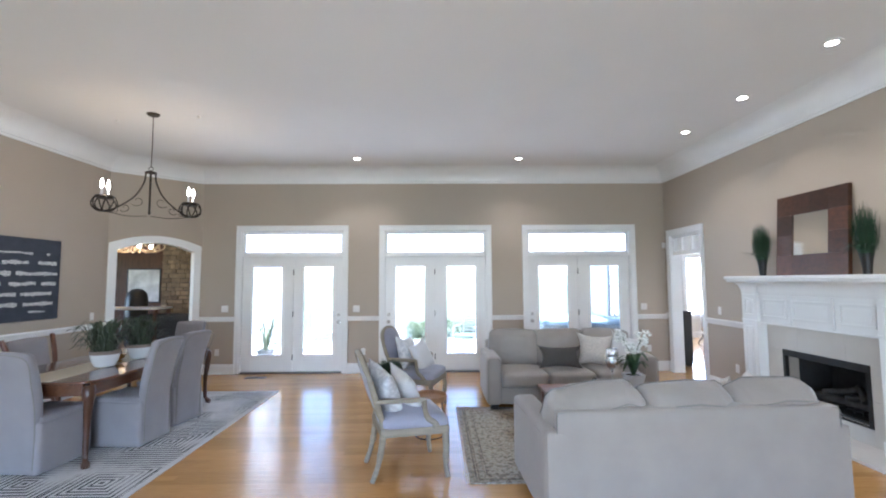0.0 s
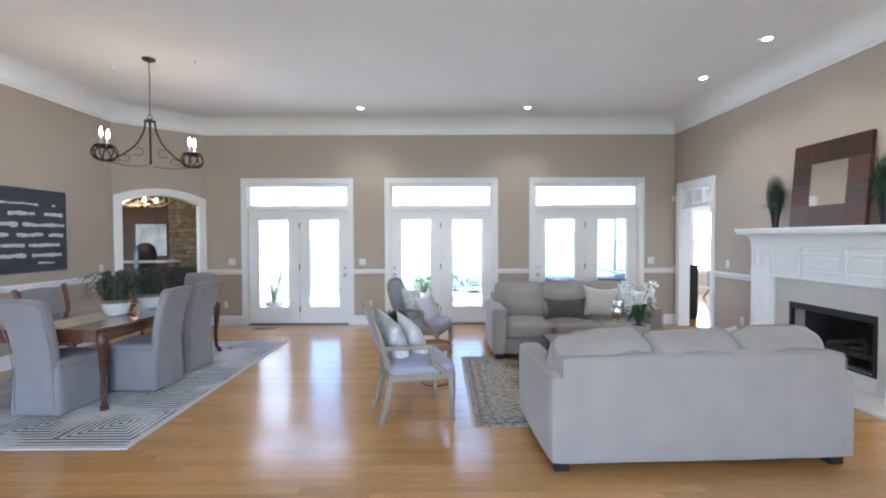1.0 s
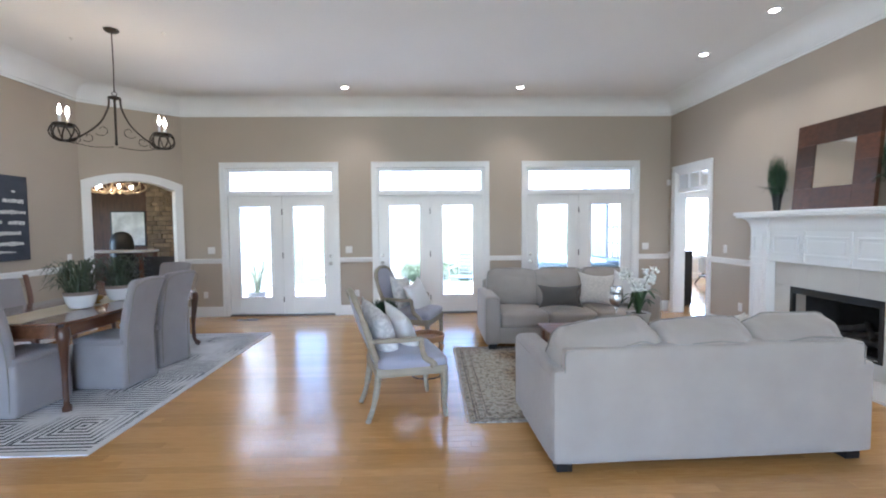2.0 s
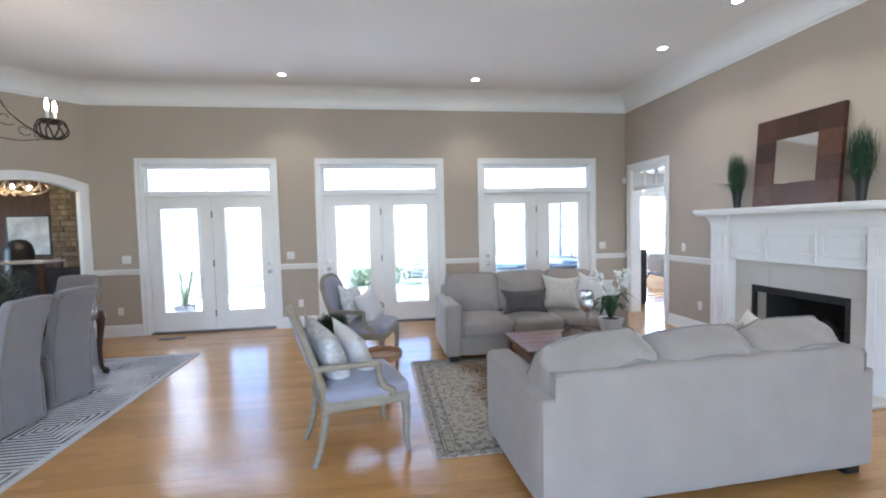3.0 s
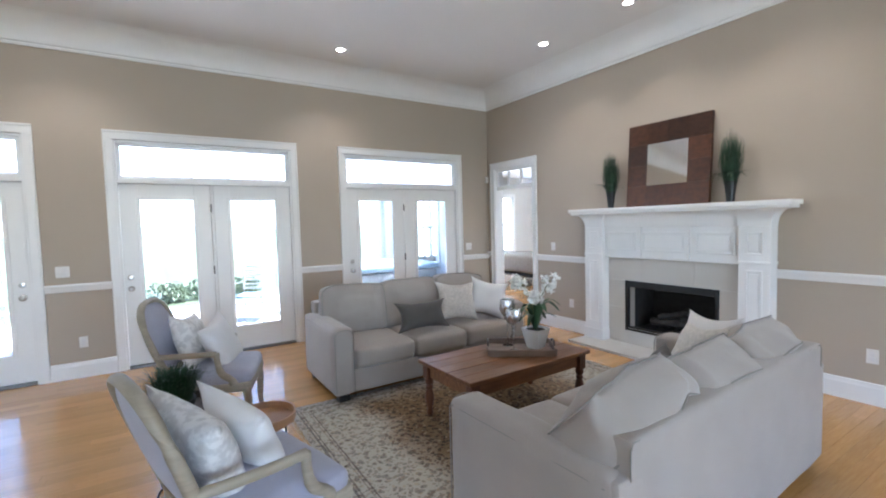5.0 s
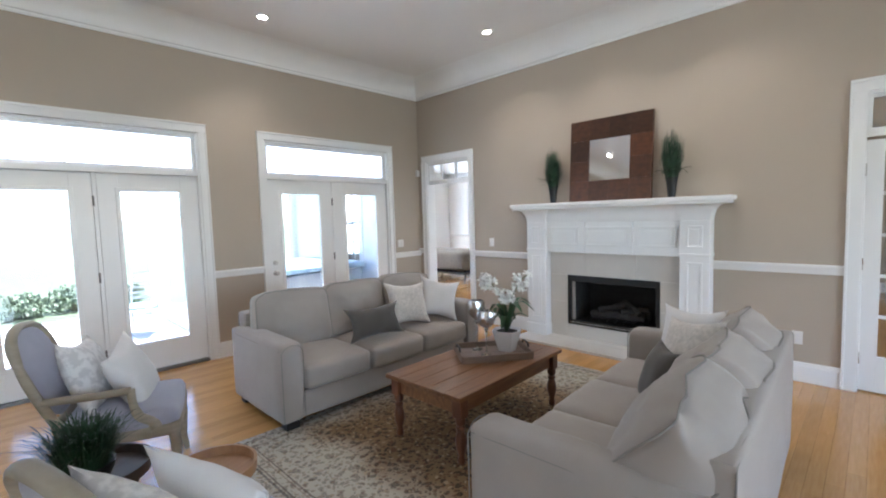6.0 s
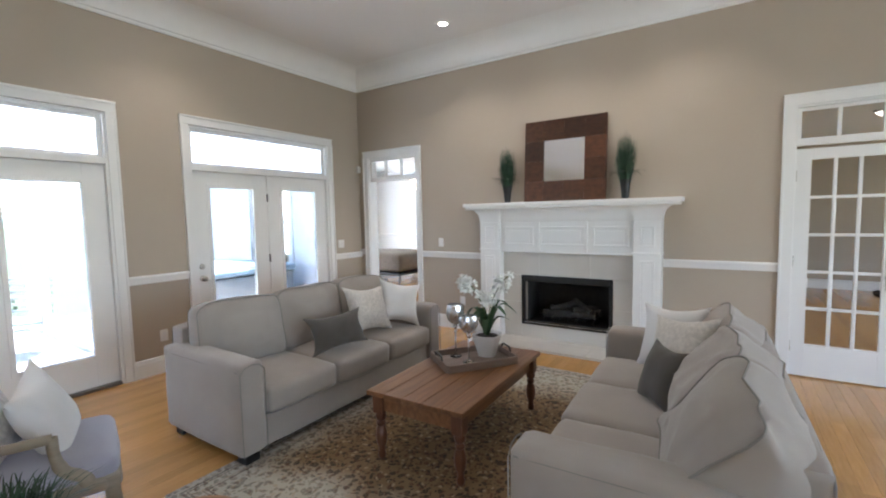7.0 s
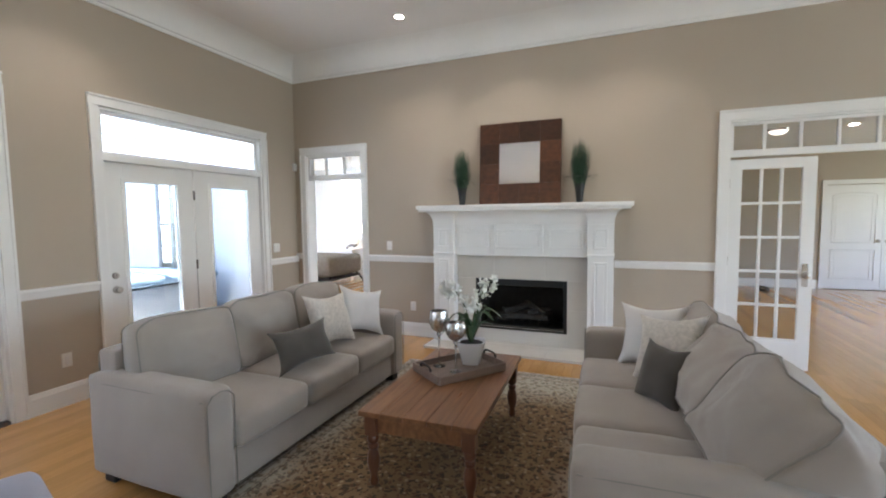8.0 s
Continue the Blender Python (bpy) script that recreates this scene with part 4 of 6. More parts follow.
# stone surround in slabs with joints
for r in ((-0.762, -0.30, -0.025, -0.001, oz1, 1.088), (-0.298, 0.298, -0.025, -0.001, oz1, 1.088), (0.30, 0.762, -0.025, -0.001, oz1, 1.088), (-0.762, ox0, -0.025, -0.001, 0.46, oz1 - 0.002), (-0.762, ox0, -0.025, -0.001, 0.032, 0.458),
          (ox1, 0.762, -0.025, -0.001, 0.46, oz1 - 0.002), (ox1, 0.762, -0.025, -0.001, 0.032, 0.458), (ox0 + 0.001, ox1 - 0.001, -0.025, -0.001, 0.032, oz0)):
    part("slab", boxes(r, bevel=0.0015), SURROUND, fp)
for r in ((-1.04, -0.34), (-0.338, 0.362), (0.364, 1.04)):
    part("hearth_slab", boxes((r[0], r[1], -0.46, -0.163, 0.001, 0.03), bevel=0.003), SURROUND, fp, "cream stone hearth slab")
part("hearth_fill", boxes((-0.75, 0.75, -0.162, -0.0255, 0.001, 0.0305)), SURROUND, fp)
fb = boxes((ox0 - 0.08, ox1 + 0.08, 0.56, 0.62, oz0 - 0.08, oz1 + 0.08), (ox0 - 0.08, ox0 - 0.001, 0.0, 0.5599, oz0 - 0.08, oz1 + 0.08), (ox1 + 0.001, ox1 + 0.08, 0.0, 0.5599, oz0 - 0.08, oz1 + 0.08), (ox0 - 0.0011, ox1 + 0.0011, 0.0, 0.5601, oz1 + 0.001, oz1 + 0.08), (ox0 - 0.0011, ox1 + 0.0011, 0.0, 0.5601, oz0 - 0.08, oz0 - 0.001))
part("firebox", fb, FIREBRICK, fp, "sooty black firebox")
part("firebox_frame", boxes((ox0, ox0 + 0.04, -0.035, 0.01, oz0, oz1), (ox1 - 0.04, ox1, -0.035, 0.01, oz0, oz1), (ox0 + 0.04, ox1 - 0.04, -0.034, 0.01, oz1 - 0.075, oz1), (ox0 + 0.04, ox1 - 0.04, -0.034, 0.01, oz0, oz0 + 0.05), bevel=0.003), BLACK, fp, "black metal frame")
part("frame_rail", tube([(ox0 + 0.04, -0.036, oz0 + 0.03), (ox1 - 0.04, -0.036, oz0 + 0.03)], 0.004, 8), NICKEL, fp)
gr = bmesh.new()
for x in [-0.3 + 0.1 * k for k in range(7)]:
    tube(curve([(x, 0.12, oz0 + 0.05), (x, 0.14, oz0 + 0.08), (x, 0.40, oz0 + 0.08), (x, 0.42, oz0 + 0.16)], 4), 0.009, 6, gr)
tube([(-0.36, 0.2, oz0 + 0.06), (0.36, 0.2, oz0 + 0.06)], 0.01, 6, gr)
tube([(-0.36, 0.36, oz0 + 0.06), (0.36, 0.36, oz0 + 0.06)], 0.01, 6, gr)
part("grate", gr, BLACK, fp)
for i, (a, b, r) in enumerate((((-0.33, 0.2, 0.30), (0.3, 0.24, 0.31), 0.05), ((-0.28, 0.33, 0.32), (0.34, 0.3, 0.33), 0.055), ((-0.22, 0.18, 0.36), (0.05, 0.36, 0.44), 0.038), ((0.26, 0.18, 0.36), (0.0, 0.36, 0.45), 0.036), ((0.05, 0.16, 0.37), (0.32, 0.3, 0.40), 0.03))):
    pa, pb = Vector(a), Vector(b)
    pts = [pa.lerp(pb, k / 9) + noise.noise_vector(pa.lerp(pb, k / 9) * 8) * 0.02 for k in range(10)]
    lg = tube(pts, [r * (0.9 + 0.2 * noise.noise(p * 11)) for p in pts], 12)
    for v in lg.verts:
        v.co += noise.noise_vector(v.co * 24) * 0.008
    part("log", lg, LOG, fp, "charred ceramic log")

# ---- on the mantel ----
MZ = 1.6725
mir = new("square_mirror")
mir.matrix_world = Matrix.Translation((EAST - 0.085, 5.525, MZ)) @ Matrix.Rotation(radians(-90), 4, "Z") @ Matrix.Rotation(radians(-4), 4, "X")
tagged(mir, "square mirror in a wide dark mahogany block frame, leaning", "mirror")
cs = 0.93 / 4
for i in range(4):
    for k in range(4):
        if 1 <= i <= 2 and 1 <= k <= 2:
            continue
        x0, z0 = -0.465 + i * cs, k * cs
        part("frame_block", boxes((x0 + 0.0003, x0 + cs - 0.0003, -0.022, 0.02, z0 + 0.0003, z0 + cs - 0.0003), bevel=0.0012), MIRROR_WOOD, mir)
part("glass", boxes((-0.232, 0.232, -0.012, -0.004, 0.2332, 0.697)), MIRROR, mir, "square mirror glass")


def grass_plant(x, y, label, seed):
    g = thing("potted_grass", x, y, MZ, 0, label, "plant", "mantel grasses")
    part("vase", lathe([(0.030, 0), (0.034, 0.004), (0.038, 0.05), (0.050, 0.16), (0.060, 0.20), (0.055, 0.2), (0.046, 0.17), (0.001, 0.165)], 24), BLACK, g, "dark tapered vase")
    rg = random.Random(seed)
    bm = bmesh.new()
    for k in range(460):
        a, r = rg.uniform(0, 6.28), 0.056 * math.sqrt(rg.random())
        h = rg.uniform(0.26, 0.57) * (1 - 0.2 * r / 0.056)
        lean = rg.uniform(0.0, 1.0)
        p0 = (r * math.cos(a), r * math.sin(a), 0.17)
        p1 = (r * (1 + lean) * math.cos(a) * 1.05, r * (1 + lean) * math.sin(a) * 1.05, 0.17 + h * 0.6)
        p2 = (r * (1 + lean * 0.6) * math.cos(a) + rg.gauss(0, 0.022), r * (1 + lean * 0.6) * math.sin(a) + rg.gauss(0, 0.026), 0.17 + h)
        merge(bm, blade([p0, p1, p2], 0.0036, 0.2, 3))
    part("blades", bm, GRASS_DARK, g)
    bm = bmesh.new()
    for k in range(60):
        a = rg.uniform(0, 6.28)
        r = rg.uniform(0.12, 0.25)
        r *= 0.4 if math.cos(a) > 0 else 1
        merge(bm, blade([(0.02 * math.cos(a), 0.02 * math.sin(a), 0.19), (r * 0.5 * math.cos(a), r * 0.5 * math.sin(a), 0.28), (r * math.cos(a), r * math.sin(a), 0.27 + rg.uniform(-0.08, 0.05))], 0.0085, 0.25, 4))
    part("stray_blades", bm, GRASS_DARK, g)


grass_plant(EAST - 0.11, 6.20, "tall green ornamental grass in a dark vase", 1)
grass_plant(EAST - 0.11, 4.86, "bushier green ornamental grass in a dark vase", 2)

# ---- armchairs and the small tables between them ----


def armchair(x, y, turn, label):
    """An open-armed chair with an oval padded back; it faces local +x."""
    c = thing("armchair", x, y, 0, turn, label, "armchair", "pair of armchairs")
    for s in (-1, 1):
        part("front_leg", tube(curve([(0.30, s * 0.275, 0.42), (0.315, s * 0.28, 0.28), (0.31, s * 0.28, 0.12), (0.325, s * 0.285, 0.003)], 4), [0.03] * 5 + [0.026] * 3 + [0.021] * 3 + [0.018, 0.018], 10), CHAIR_WOOD, c)
        part("back_leg", tube(curve([(-0.205, s * 0.212, 0.47), (-0.215, s * 0.215, 0.3), (-0.25, s * 0.215, 0.12), (-0.295, s * 0.215, 0.003)], 4), [0.027] * 7 + [0.021] * 6, 10), CHAIR_WOOD, c)
    rail = soft_box(0.585, 0.62, 0.085, 0.03, cuts=8, m=pose(0.055, 0, 0.35))
    for v in rail.verts:
        v.co.y *= 0.86 + 0.2 * (v.co.x + 0.3)
    part("seat_frame", rail, CHAIR_WOOD, c)
    seat = soft_box(0.555, 0.59, 0.115, 0.05, (0.01, 0.01, 0.03), 12, 0.003, x, m=pose(0.062, 0, 0.395))
    for v in seat.verts:
        v.co.y *= 0.88 + 0.2 * (v.co.x + 0.3)
    part("seat", seat, CHAIR_FABRIC, c, "blue-grey upholstered seat")
    # the back leans: a flat padded panel, narrower at the seat and round at the top, in a wooden frame
    tilt = Matrix.Translation((-0.205, 0, 0.45)) @ Matrix.Rotation(radians(-18), 4, "Y")
    half = [(0.20, 0.0), (0.215, 0.08), (0.245, 0.20), (0.262, 0.32), (0.255, 0.43), (0.215, 0.525), (0.14, 0.577), (0.05, 0.596)]
    ring = curve([(0, y, z) for y, z in half] + [(0, -y, z) for y, z in reversed(half)], 4)
    b = part("backrest_frame", tube(ring, 0.026, 10, flat=0.8, m=tilt), CHAIR_WOOD, c)
    part("lower_rail", tube([tilt @ Vector((0, -0.205, 0.055)), tilt @ Vector((0, 0.205, 0.055))], 0.024, 10), CHAIR_WOOD, c)
    pad = bmesh.new()
    bmesh.ops.create_uvsphere(pad, u_segments=32, v_segments=16, radius=1, matrix=Matrix.Rotation(radians(90), 4, "Y"))
    for v in pad.verts:
        r = math.hypot(v.co.y, v.co.z)
        u = v.co.y / max(r, 1e-6)
        w = v.co.z / max(r, 1e-6)
        k = r * (1 + 0.10 * (2 * u * w) ** 2)
        z = w * k
        v.co = Vector((v.co.x * 0.036, u * k * (0.245 + 0.022 * z), 0.325 + z * 0.257))
    part("backrest", merge(bmesh.new(), pad, tilt), CHAIR_FABRIC, c, "blue-grey padded back")
    for s in (-1, 1):
        arm = curve([tilt @ Vector((0.0, s * 0.248, 0.21)), (-0.14, s * 0.28, 0.652), (0.02, s * 0.297, 0.652), (0.125, s * 0.297, 0.652)], 5)
        part("arm", tube(arm, 0.021, 10), CHAIR_WOOD, c)
        part("arm_support", tube(curve([(0.123, s * 0.297, 0.656), (0.127, s * 0.295, 0.58), (0.152, s * 0.292, 0.50), (0.21, s * 0.29, 0.455), (0.228, s * 0.288, 0.42)], 5), [0.021] * 8 + [0.025] * 8 + [0.031] * 5, 10), CHAIR_WOOD, c)
    return c


armchair(0.73, 4.73, 16, "greige wooden armchair with blue-grey upholstery and two pillows")
armchair(0.75, 6.57, -18, "greige wooden armchair beside the garden doors")
throw_pillow(0.58, 4.72, 0.665, 0.48, 0.49, 0.18, -20, 115, PILLOW_PRINT, "white and grey printed pillow on an armchair", 11, -10)
throw_pillow(0.76, 4.82, 0.645, 0.46, 0.44, 0.15, -24, 113, PILLOW_WHITE, "plain off-white pillow on an armchair", 12, -10)
throw_pillow(0.645, 6.64, 0.69, 0.45, 0.46, 0.17, -20, 68, PILLOW_PRINT, "white and grey printed pillow on the far armchair", 13, 8)
throw_pillow(0.84, 6.55, 0.66, 0.43, 0.43, 0.15, -22, 60, PILLOW_WHITE, "plain off-white pillow on the far armchair", 14, -12)


def tray_table(x, y, r, h, wood, label):
    t = thing("round_tray_table", x, y, 0, 20, label, "side table", "nest of tray tables")
    part("tray", lathe([(0.001, h - 0.055), (r - 0.01, h - 0.055), (r - 0.004, h - 0.05), (r, h), (r - 0.012, h), (r - 0.016, h - 0.04), (0.001, h - 0.042)], 40), wood, t)
    for k in range(3):
        a = 2 * math.pi * k / 3
        part("leg", tube([(r * 0.78 * math.cos(a), r * 0.78 * math.sin(a), h - 0.056), (r * 0.78 * math.cos(a), r * 0.78 * math.sin(a), 0.012)], 0.006, 8), BLACK, t)
    part("foot_ring", tube([(r * 0.78 * math.cos(a), r * 0.78 * math.sin(a), 0.0075) for a in [2 * math.pi * k / 32 for k in range(33)]], 0.006, 8), BLACK, t)


TRAY_TAN = mat("tan_tray_wood", (0.42, 0.24, 0.12), 0.5, second=(0.30, 0.16, 0.08), scale=5, stretch=(1, 6, 1), bump=0.1)
TRAY_DARK = mat("dark_tray_wood", (0.07, 0.05, 0.04), 0.45, second=(0.04, 0.03, 0.025), scale=5, stretch=(1, 6, 1))
tray_table(0.95, 5.54, 0.19, 0.43, TRAY_TAN, "small round tan wooden tray table on thin black legs")
tray_table(0.55, 5.72, 0.20, 0.53, TRAY_DARK, "small round dark wooden tray table holding a planter")
pl = thing("potted_grass", 0.51, 5.67, 0.489, 0, "bushy green grass in a dark bowl on a tray table", "plant")
part("pot", lathe([(0.06, 0), (0.075, 0.004), (0.10, 0.06), (0.105, 0.085), (0.097, 0.085), (0.09, 0.07), (0.001, 0.068)], 28), BLACK, pl, "dark round bowl")
rg = random.Random(9)
bm = bmesh.new()
for k in range(900):
    a, r = rg.uniform(0, 6.28), 0.085 * math.sqrt(rg.random())
    h, sp = rg.uniform(0.09, 0.20), rg.uniform(0.2, 2.0)
    x, y = r * math.cos(a), r * math.sin(a)
    merge(bm, blade([(x, y, 0.066), (x * (1 + sp * 0.5), y * (1 + sp * 0.5), 0.066 + h * 0.85), (x * (1 + sp) + rg.uniform(-0.03, 0.03), y * (1 + sp) + rg.uniform(-0.03, 0.03), 0.066 + h)], 0.005, 0.2, 2))
part("blades", bm, GRASS_DARK, pl)

# ---- dining ----


def line_rug_material(name):
    """Nested squares of dark lines on a pale ground, worn away in patches."""
    m = mat(name, (0.64, 0.635, 0.63), 0.95, second=(0.54, 0.54, 0.545), scale=5, bump=0.5, bump_scale=250)
    n, l = m.node_tree.nodes, m.node_tree.links
    b = n["Principled BSDF"]
    old = b.inputs["Base Color"].links[0].from_socket
    tc = n.new("ShaderNodeTexCoord")
    sep = n.new("ShaderNodeSeparateXYZ")
    l.new(tc.outputs["Object"], sep.inputs[0])

    def mth(op, a, c=None):
        q = n.new("ShaderNodeMath")
        q.operation = op
        for i, v in enumerate((a, c)):
            if isinstance(v, (int, float)):
                q.inputs[i].default_value = v
            elif v is not None:
                l.new(v, q.inputs[i])
        return q.outputs[0]

    tile = 0.62
    ax = mth("ABSOLUTE", mth("SUBTRACT", mth("FRACT", mth("DIVIDE", mth("ADD", sep.outputs[0], 10), tile)), 0.5))
    ay = mth("ABSOLUTE", mth("SUBTRACT", mth("FRACT", mth("DIVIDE", mth("ADD", sep.outputs[1], 10.1), tile * 1.5)), 0.5))
    ring = mth("FRACT", mth("MULTIPLY", mth("MAXIMUM", ax, mth("MULTIPLY", ay, 1.5)), 13.0))
    line = mth("LESS_THAN", ring, 0.42)
    wear = n.new("ShaderNodeTexNoise")
    wear.inputs["Scale"].default_value, wear.inputs["Detail"].default_value = 1.6, 4
    l.new(tc.outputs["Object"], wear.inputs["Vector"])
    fac = mth("MULTIPLY", line, mth("MULTIPLY", mth("SUBTRACT", wear.outputs[0], 0.385), 7.0))
    fac.node.use_clamp = True
    inside = mth("MULTIPLY", mth("LESS_THAN", mth("ABSOLUTE", sep.outputs[0]), 1.17), mth("LESS_THAN", mth("ABSOLUTE", sep.outputs[1]), 1.66))
    q = n.new("ShaderNodeMix")
    q.data_type = "RGBA"
    l.new(mth("MULTIPLY", fac, inside), q.inputs["Factor"])
    colors = [k for k in q.inputs if k.type == "RGBA"]
    l.new(old, colors[0])
    colors[1].default_value = (0.045, 0.05, 0.06, 1)
    l.new([k for k in q.outputs if k.type == "RGBA"][0], b.inputs["Base Color"])
    return m


single("dining_rug", rug_sheet(1.22, 1.715, 0.009, 0.0015), line_rug_material("line_rug_wool"), pose(-2.54, 5.75, 0.001), "pale rug with worn nested dark line squares under the table", "rug")
dt = thing("dining_table", -2.59, 5.815, 0.0105, 0, "polished cherry dining table with cabriole legs", "dining table")
tl, tw = 1.11, 0.60
outline = []
for k in range(64):
    a = 2 * math.pi * k / 64
    c, s = math.cos(a), math.sin(a)
    outline.append((math.copysign(abs(c) ** 0.28, c) * tw, math.copysign(abs(s) ** 0.22, s) * tl))
bm = bmesh.new()
levels = [(0.965, 0.722), (0.985, 0.726), (1.0, 0.735), (1.0, 0.745), (0.99, 0.7495)]
rings = [[bm.verts.new((x * g, y * g, z)) for x, y in outline] for g, z in levels]
for a, b in zip(rings, rings[1:]):
    for k in range(64):
        bm.faces.new((a[k], a[(k + 1) % 64], b[(k + 1) % 64], b[k]))
bm.faces.new(rings[0][::-1])
bm.faces.new(rings[-1])
part("tabletop", bm, TABLE_WOOD, dt)
part("apron", boxes((-tw + 0.07, -tw + 0.095, -tl + 0.12, tl - 0.12, 0.615, 0.7218), (tw - 0.095, tw - 0.07, -tl + 0.12, tl - 0.12, 0.615, 0.7218), (-tw + 0.12, tw - 0.12, -tl + 0.07, -tl + 0.095, 0.615, 0.7218), (-tw + 0.12, tw - 0.12, tl - 0.095, tl - 0.07, 0.615, 0.7218), bevel=0.003), TABLE_WOOD, dt)
for sx in (-1, 1):
    for sy in (-1, 1):
        pts = curve([(0, 0, 0.70), (0.012 * sx, 0.012 * sy, 0.62), (0.012 * sx, 0.012 * sy, 0.54), (-0.004 * sx, -0.004 * sy, 0.3), (0.0, 0.0, 0.1), (0.02 * sx, 0.02 * sy, 0.045), (0.028 * sx, 0.028 * sy, 0.02), (0.02 * sx, 0.02 * sy, 0.002)], 5)
        rad = [0.043, 0.046, 0.05, 0.052, 0.05] + [0.05, 0.048, 0.045, 0.042, 0.04] + [0.037, 0.034, 0.031, 0.028, 0.026] + [0.023] * 5 + [0.021] * 4 + [0.024] + [0.03, 0.033, 0.035, 0.036, 0.036] + [0.034] * 5
        rad = (rad + [0.03] * 40)[:len(pts)]
        part("leg", tube(pts, rad, 12), TABLE_LEG, dt, at=pose(sx * (tw - 0.09), sy * (tl - 0.10), 0))
DZ = 0.0105 + 0.7502
single("table_runner", rug_sheet(0.19, 1.06, 0.003, 0.0, 12), RUNNER, pose(-2.57, 5.81, DZ), "cream cloth runner along the dining table", "table runner")


def slip_chair(x, y, turn, label, dark=False):
    """A parson's chair in a skirted slipcover, facing local +y."""
    c = thing("dining_chair", x, y, 0.0105, turn, label, "chair", "chairs round the dining table")
    part("skirt", soft_box(0.45, 0.53, 0.44, 0.03, (0.004, 0.006, 0), 10, 0.006, x * 3 + y, taper=-0.05), SLIPCOVER, c)
    part("seat", soft_box(0.435, 0.50, 0.06, 0.025, (0, 0, 0.02), 8, 0.003, x, m=pose(0, 0.01, 0.425)), SLIPCOVER, c)
    b = soft_box(0.405, 0.085, 1.03, 0.035, (0, 0.012, 0.012), 14, 0.005, y, m=pose(0, -0.225, 0.01))
    for v in b.verts:
        h = max(v.co.z - 0.42, 0)
        v.co.y -= 0.30 * h * h + 0.05 * h
        v.co.x *= 0.93 + 0.09 * min(h / 0.6, 1)
    part("backrest", b, SLIPCOVER, c)
    part("seam", tube(curve([(-0.18, -0.272, 0.05), (-0.18, -0.275, 0.45), (-0.19, -0.335, 0.75), (-0.19, -0.42, 1.0), (0.19, -0.42, 1.0), (0.19, -0.335, 0.75), (0.18, -0.275, 0.45), (0.18, -0.272, 0.05)], 5), 0.004, 6), SOFA_SEAM, c)
    return c


slip_chair(-2.53, 4.89, -3, "grey linen slipcovered chair at the table's end")
slip_chair(-2.13, 5.48, 85, "grey linen slipcovered chair drawn up to the table")
slip_chair(-2.14, 6.12, 77, "grey linen slipcovered chair drawn up to the table")
slip_chair(-2.60, 7.03, 180, "grey linen slipcovered chair at the window end of the table")


def wood_chair(x, y, turn, label):
    """A dark framed chair with an upholstered back, facing local +y."""
    c = thing("dining_chair", x, y, 0.0105, turn, label, "chair", "chairs round the dining table")
    for s in (-1, 1):
        part("back_post", tube(curve([(s * 0.25, -0.24, 0.002), (s * 0.26, -0.23, 0.4), (s * 0.28, -0.26, 0.75), (s * 0.32, -0.34, 1.0)], 5), [0.02] * 8 + [0.026] * 8, 10), WALNUT_LEG, c)
        part("front_leg", tube([(s * 0.24, 0.24, 0.44), (s * 0.24, 0.25, 0.002)], [0.026, 0.018], 10), WALNUT_LEG, c)
    part("seat", soft_box(0.54, 0.52, 0.10, 0.04, (0, 0, 0.02), 8, 0.003, x, m=pose(0, 0.0, 0.40)), SLIPCOVER, c)
    part("seat_rail", boxes((-0.25, 0.25, -0.23, 0.24, 0.36, 0.405), bevel=0.005), WALNUT_LEG, c)
    b = soft_box(0.50, 0.06, 0.44, 0.025, (0, 0.012, 0.015), 8, 0.003, y, m=pose(0, -0.27, 0.54, 12))
    part("backrest", b, SLIPCOVER, c)
    return c


wood_chair(-3.34, 5.95, -90, "dark framed dining chair with a grey padded back")


def leafy_pot(x, y, seed):
    p = thing("potted_plant", x, y, DZ + 0.0035, 0, "bushy green plant in a white bowl pot on the runner", "plant", "plants on the dining table")
    part("pot", lathe([(0.08, 0), (0.092, 0.004), (0.115, 0.05), (0.13, 0.11), (0.133, 0.13), (0.126, 0.13), (0.118, 0.11), (0.001, 0.10)], 28), CERAMIC, p)
    part("rim", lathe([(0.1275, 0.129), (0.136, 0.129), (0.138, 0.160), (0.130, 0.163), (0.1275, 0.155)], 28), TRAY_WOOD, p, "greyed wooden rim")
    rg = random.Random(seed)
    bm = bmesh.new()
    for k in range(170):
        a = rg.uniform(0, 6.28)
        r, h = rg.uniform(0.10, 0.36), rg.uniform(0.08, 0.33)
        s = rg.uniform(0, 0.11)
        merge(bm, blade([(s * math.cos(a), s * math.sin(a), 0.105), (r * 0.6 * math.cos(a), r * 0.6 * math.sin(a), 0.15 + h), (r * math.cos(a + 0.2), r * math.sin(a + 0.2), 0.14 + h * rg.uniform(0.45, 1.05))], rg.uniform(0.009, 0.02), 0.25, 3))
    part("foliage", bm, PLANT_LEAF, p)


leafy_pot(-2.43, 5.46, 3)
leafy_pot(-2.39, 5.95, 4)
single("brass_bowl", lathe([(0.03, 0), (0.035, 0.01), (0.012, 0.02), (0.05, 0.045), (0.062, 0.075), (0.056, 0.075), (0.04, 0.045), (0.001, 0.035)], 24),
       mat("aged_brass", (0.45, 0.28, 0.09), 0.3, metal=1.0, second=(0.3, 0.18, 0.06)), pose(-2.46, 5.71, DZ + 0.0035), "small aged brass bowl between the plants", "bowl")

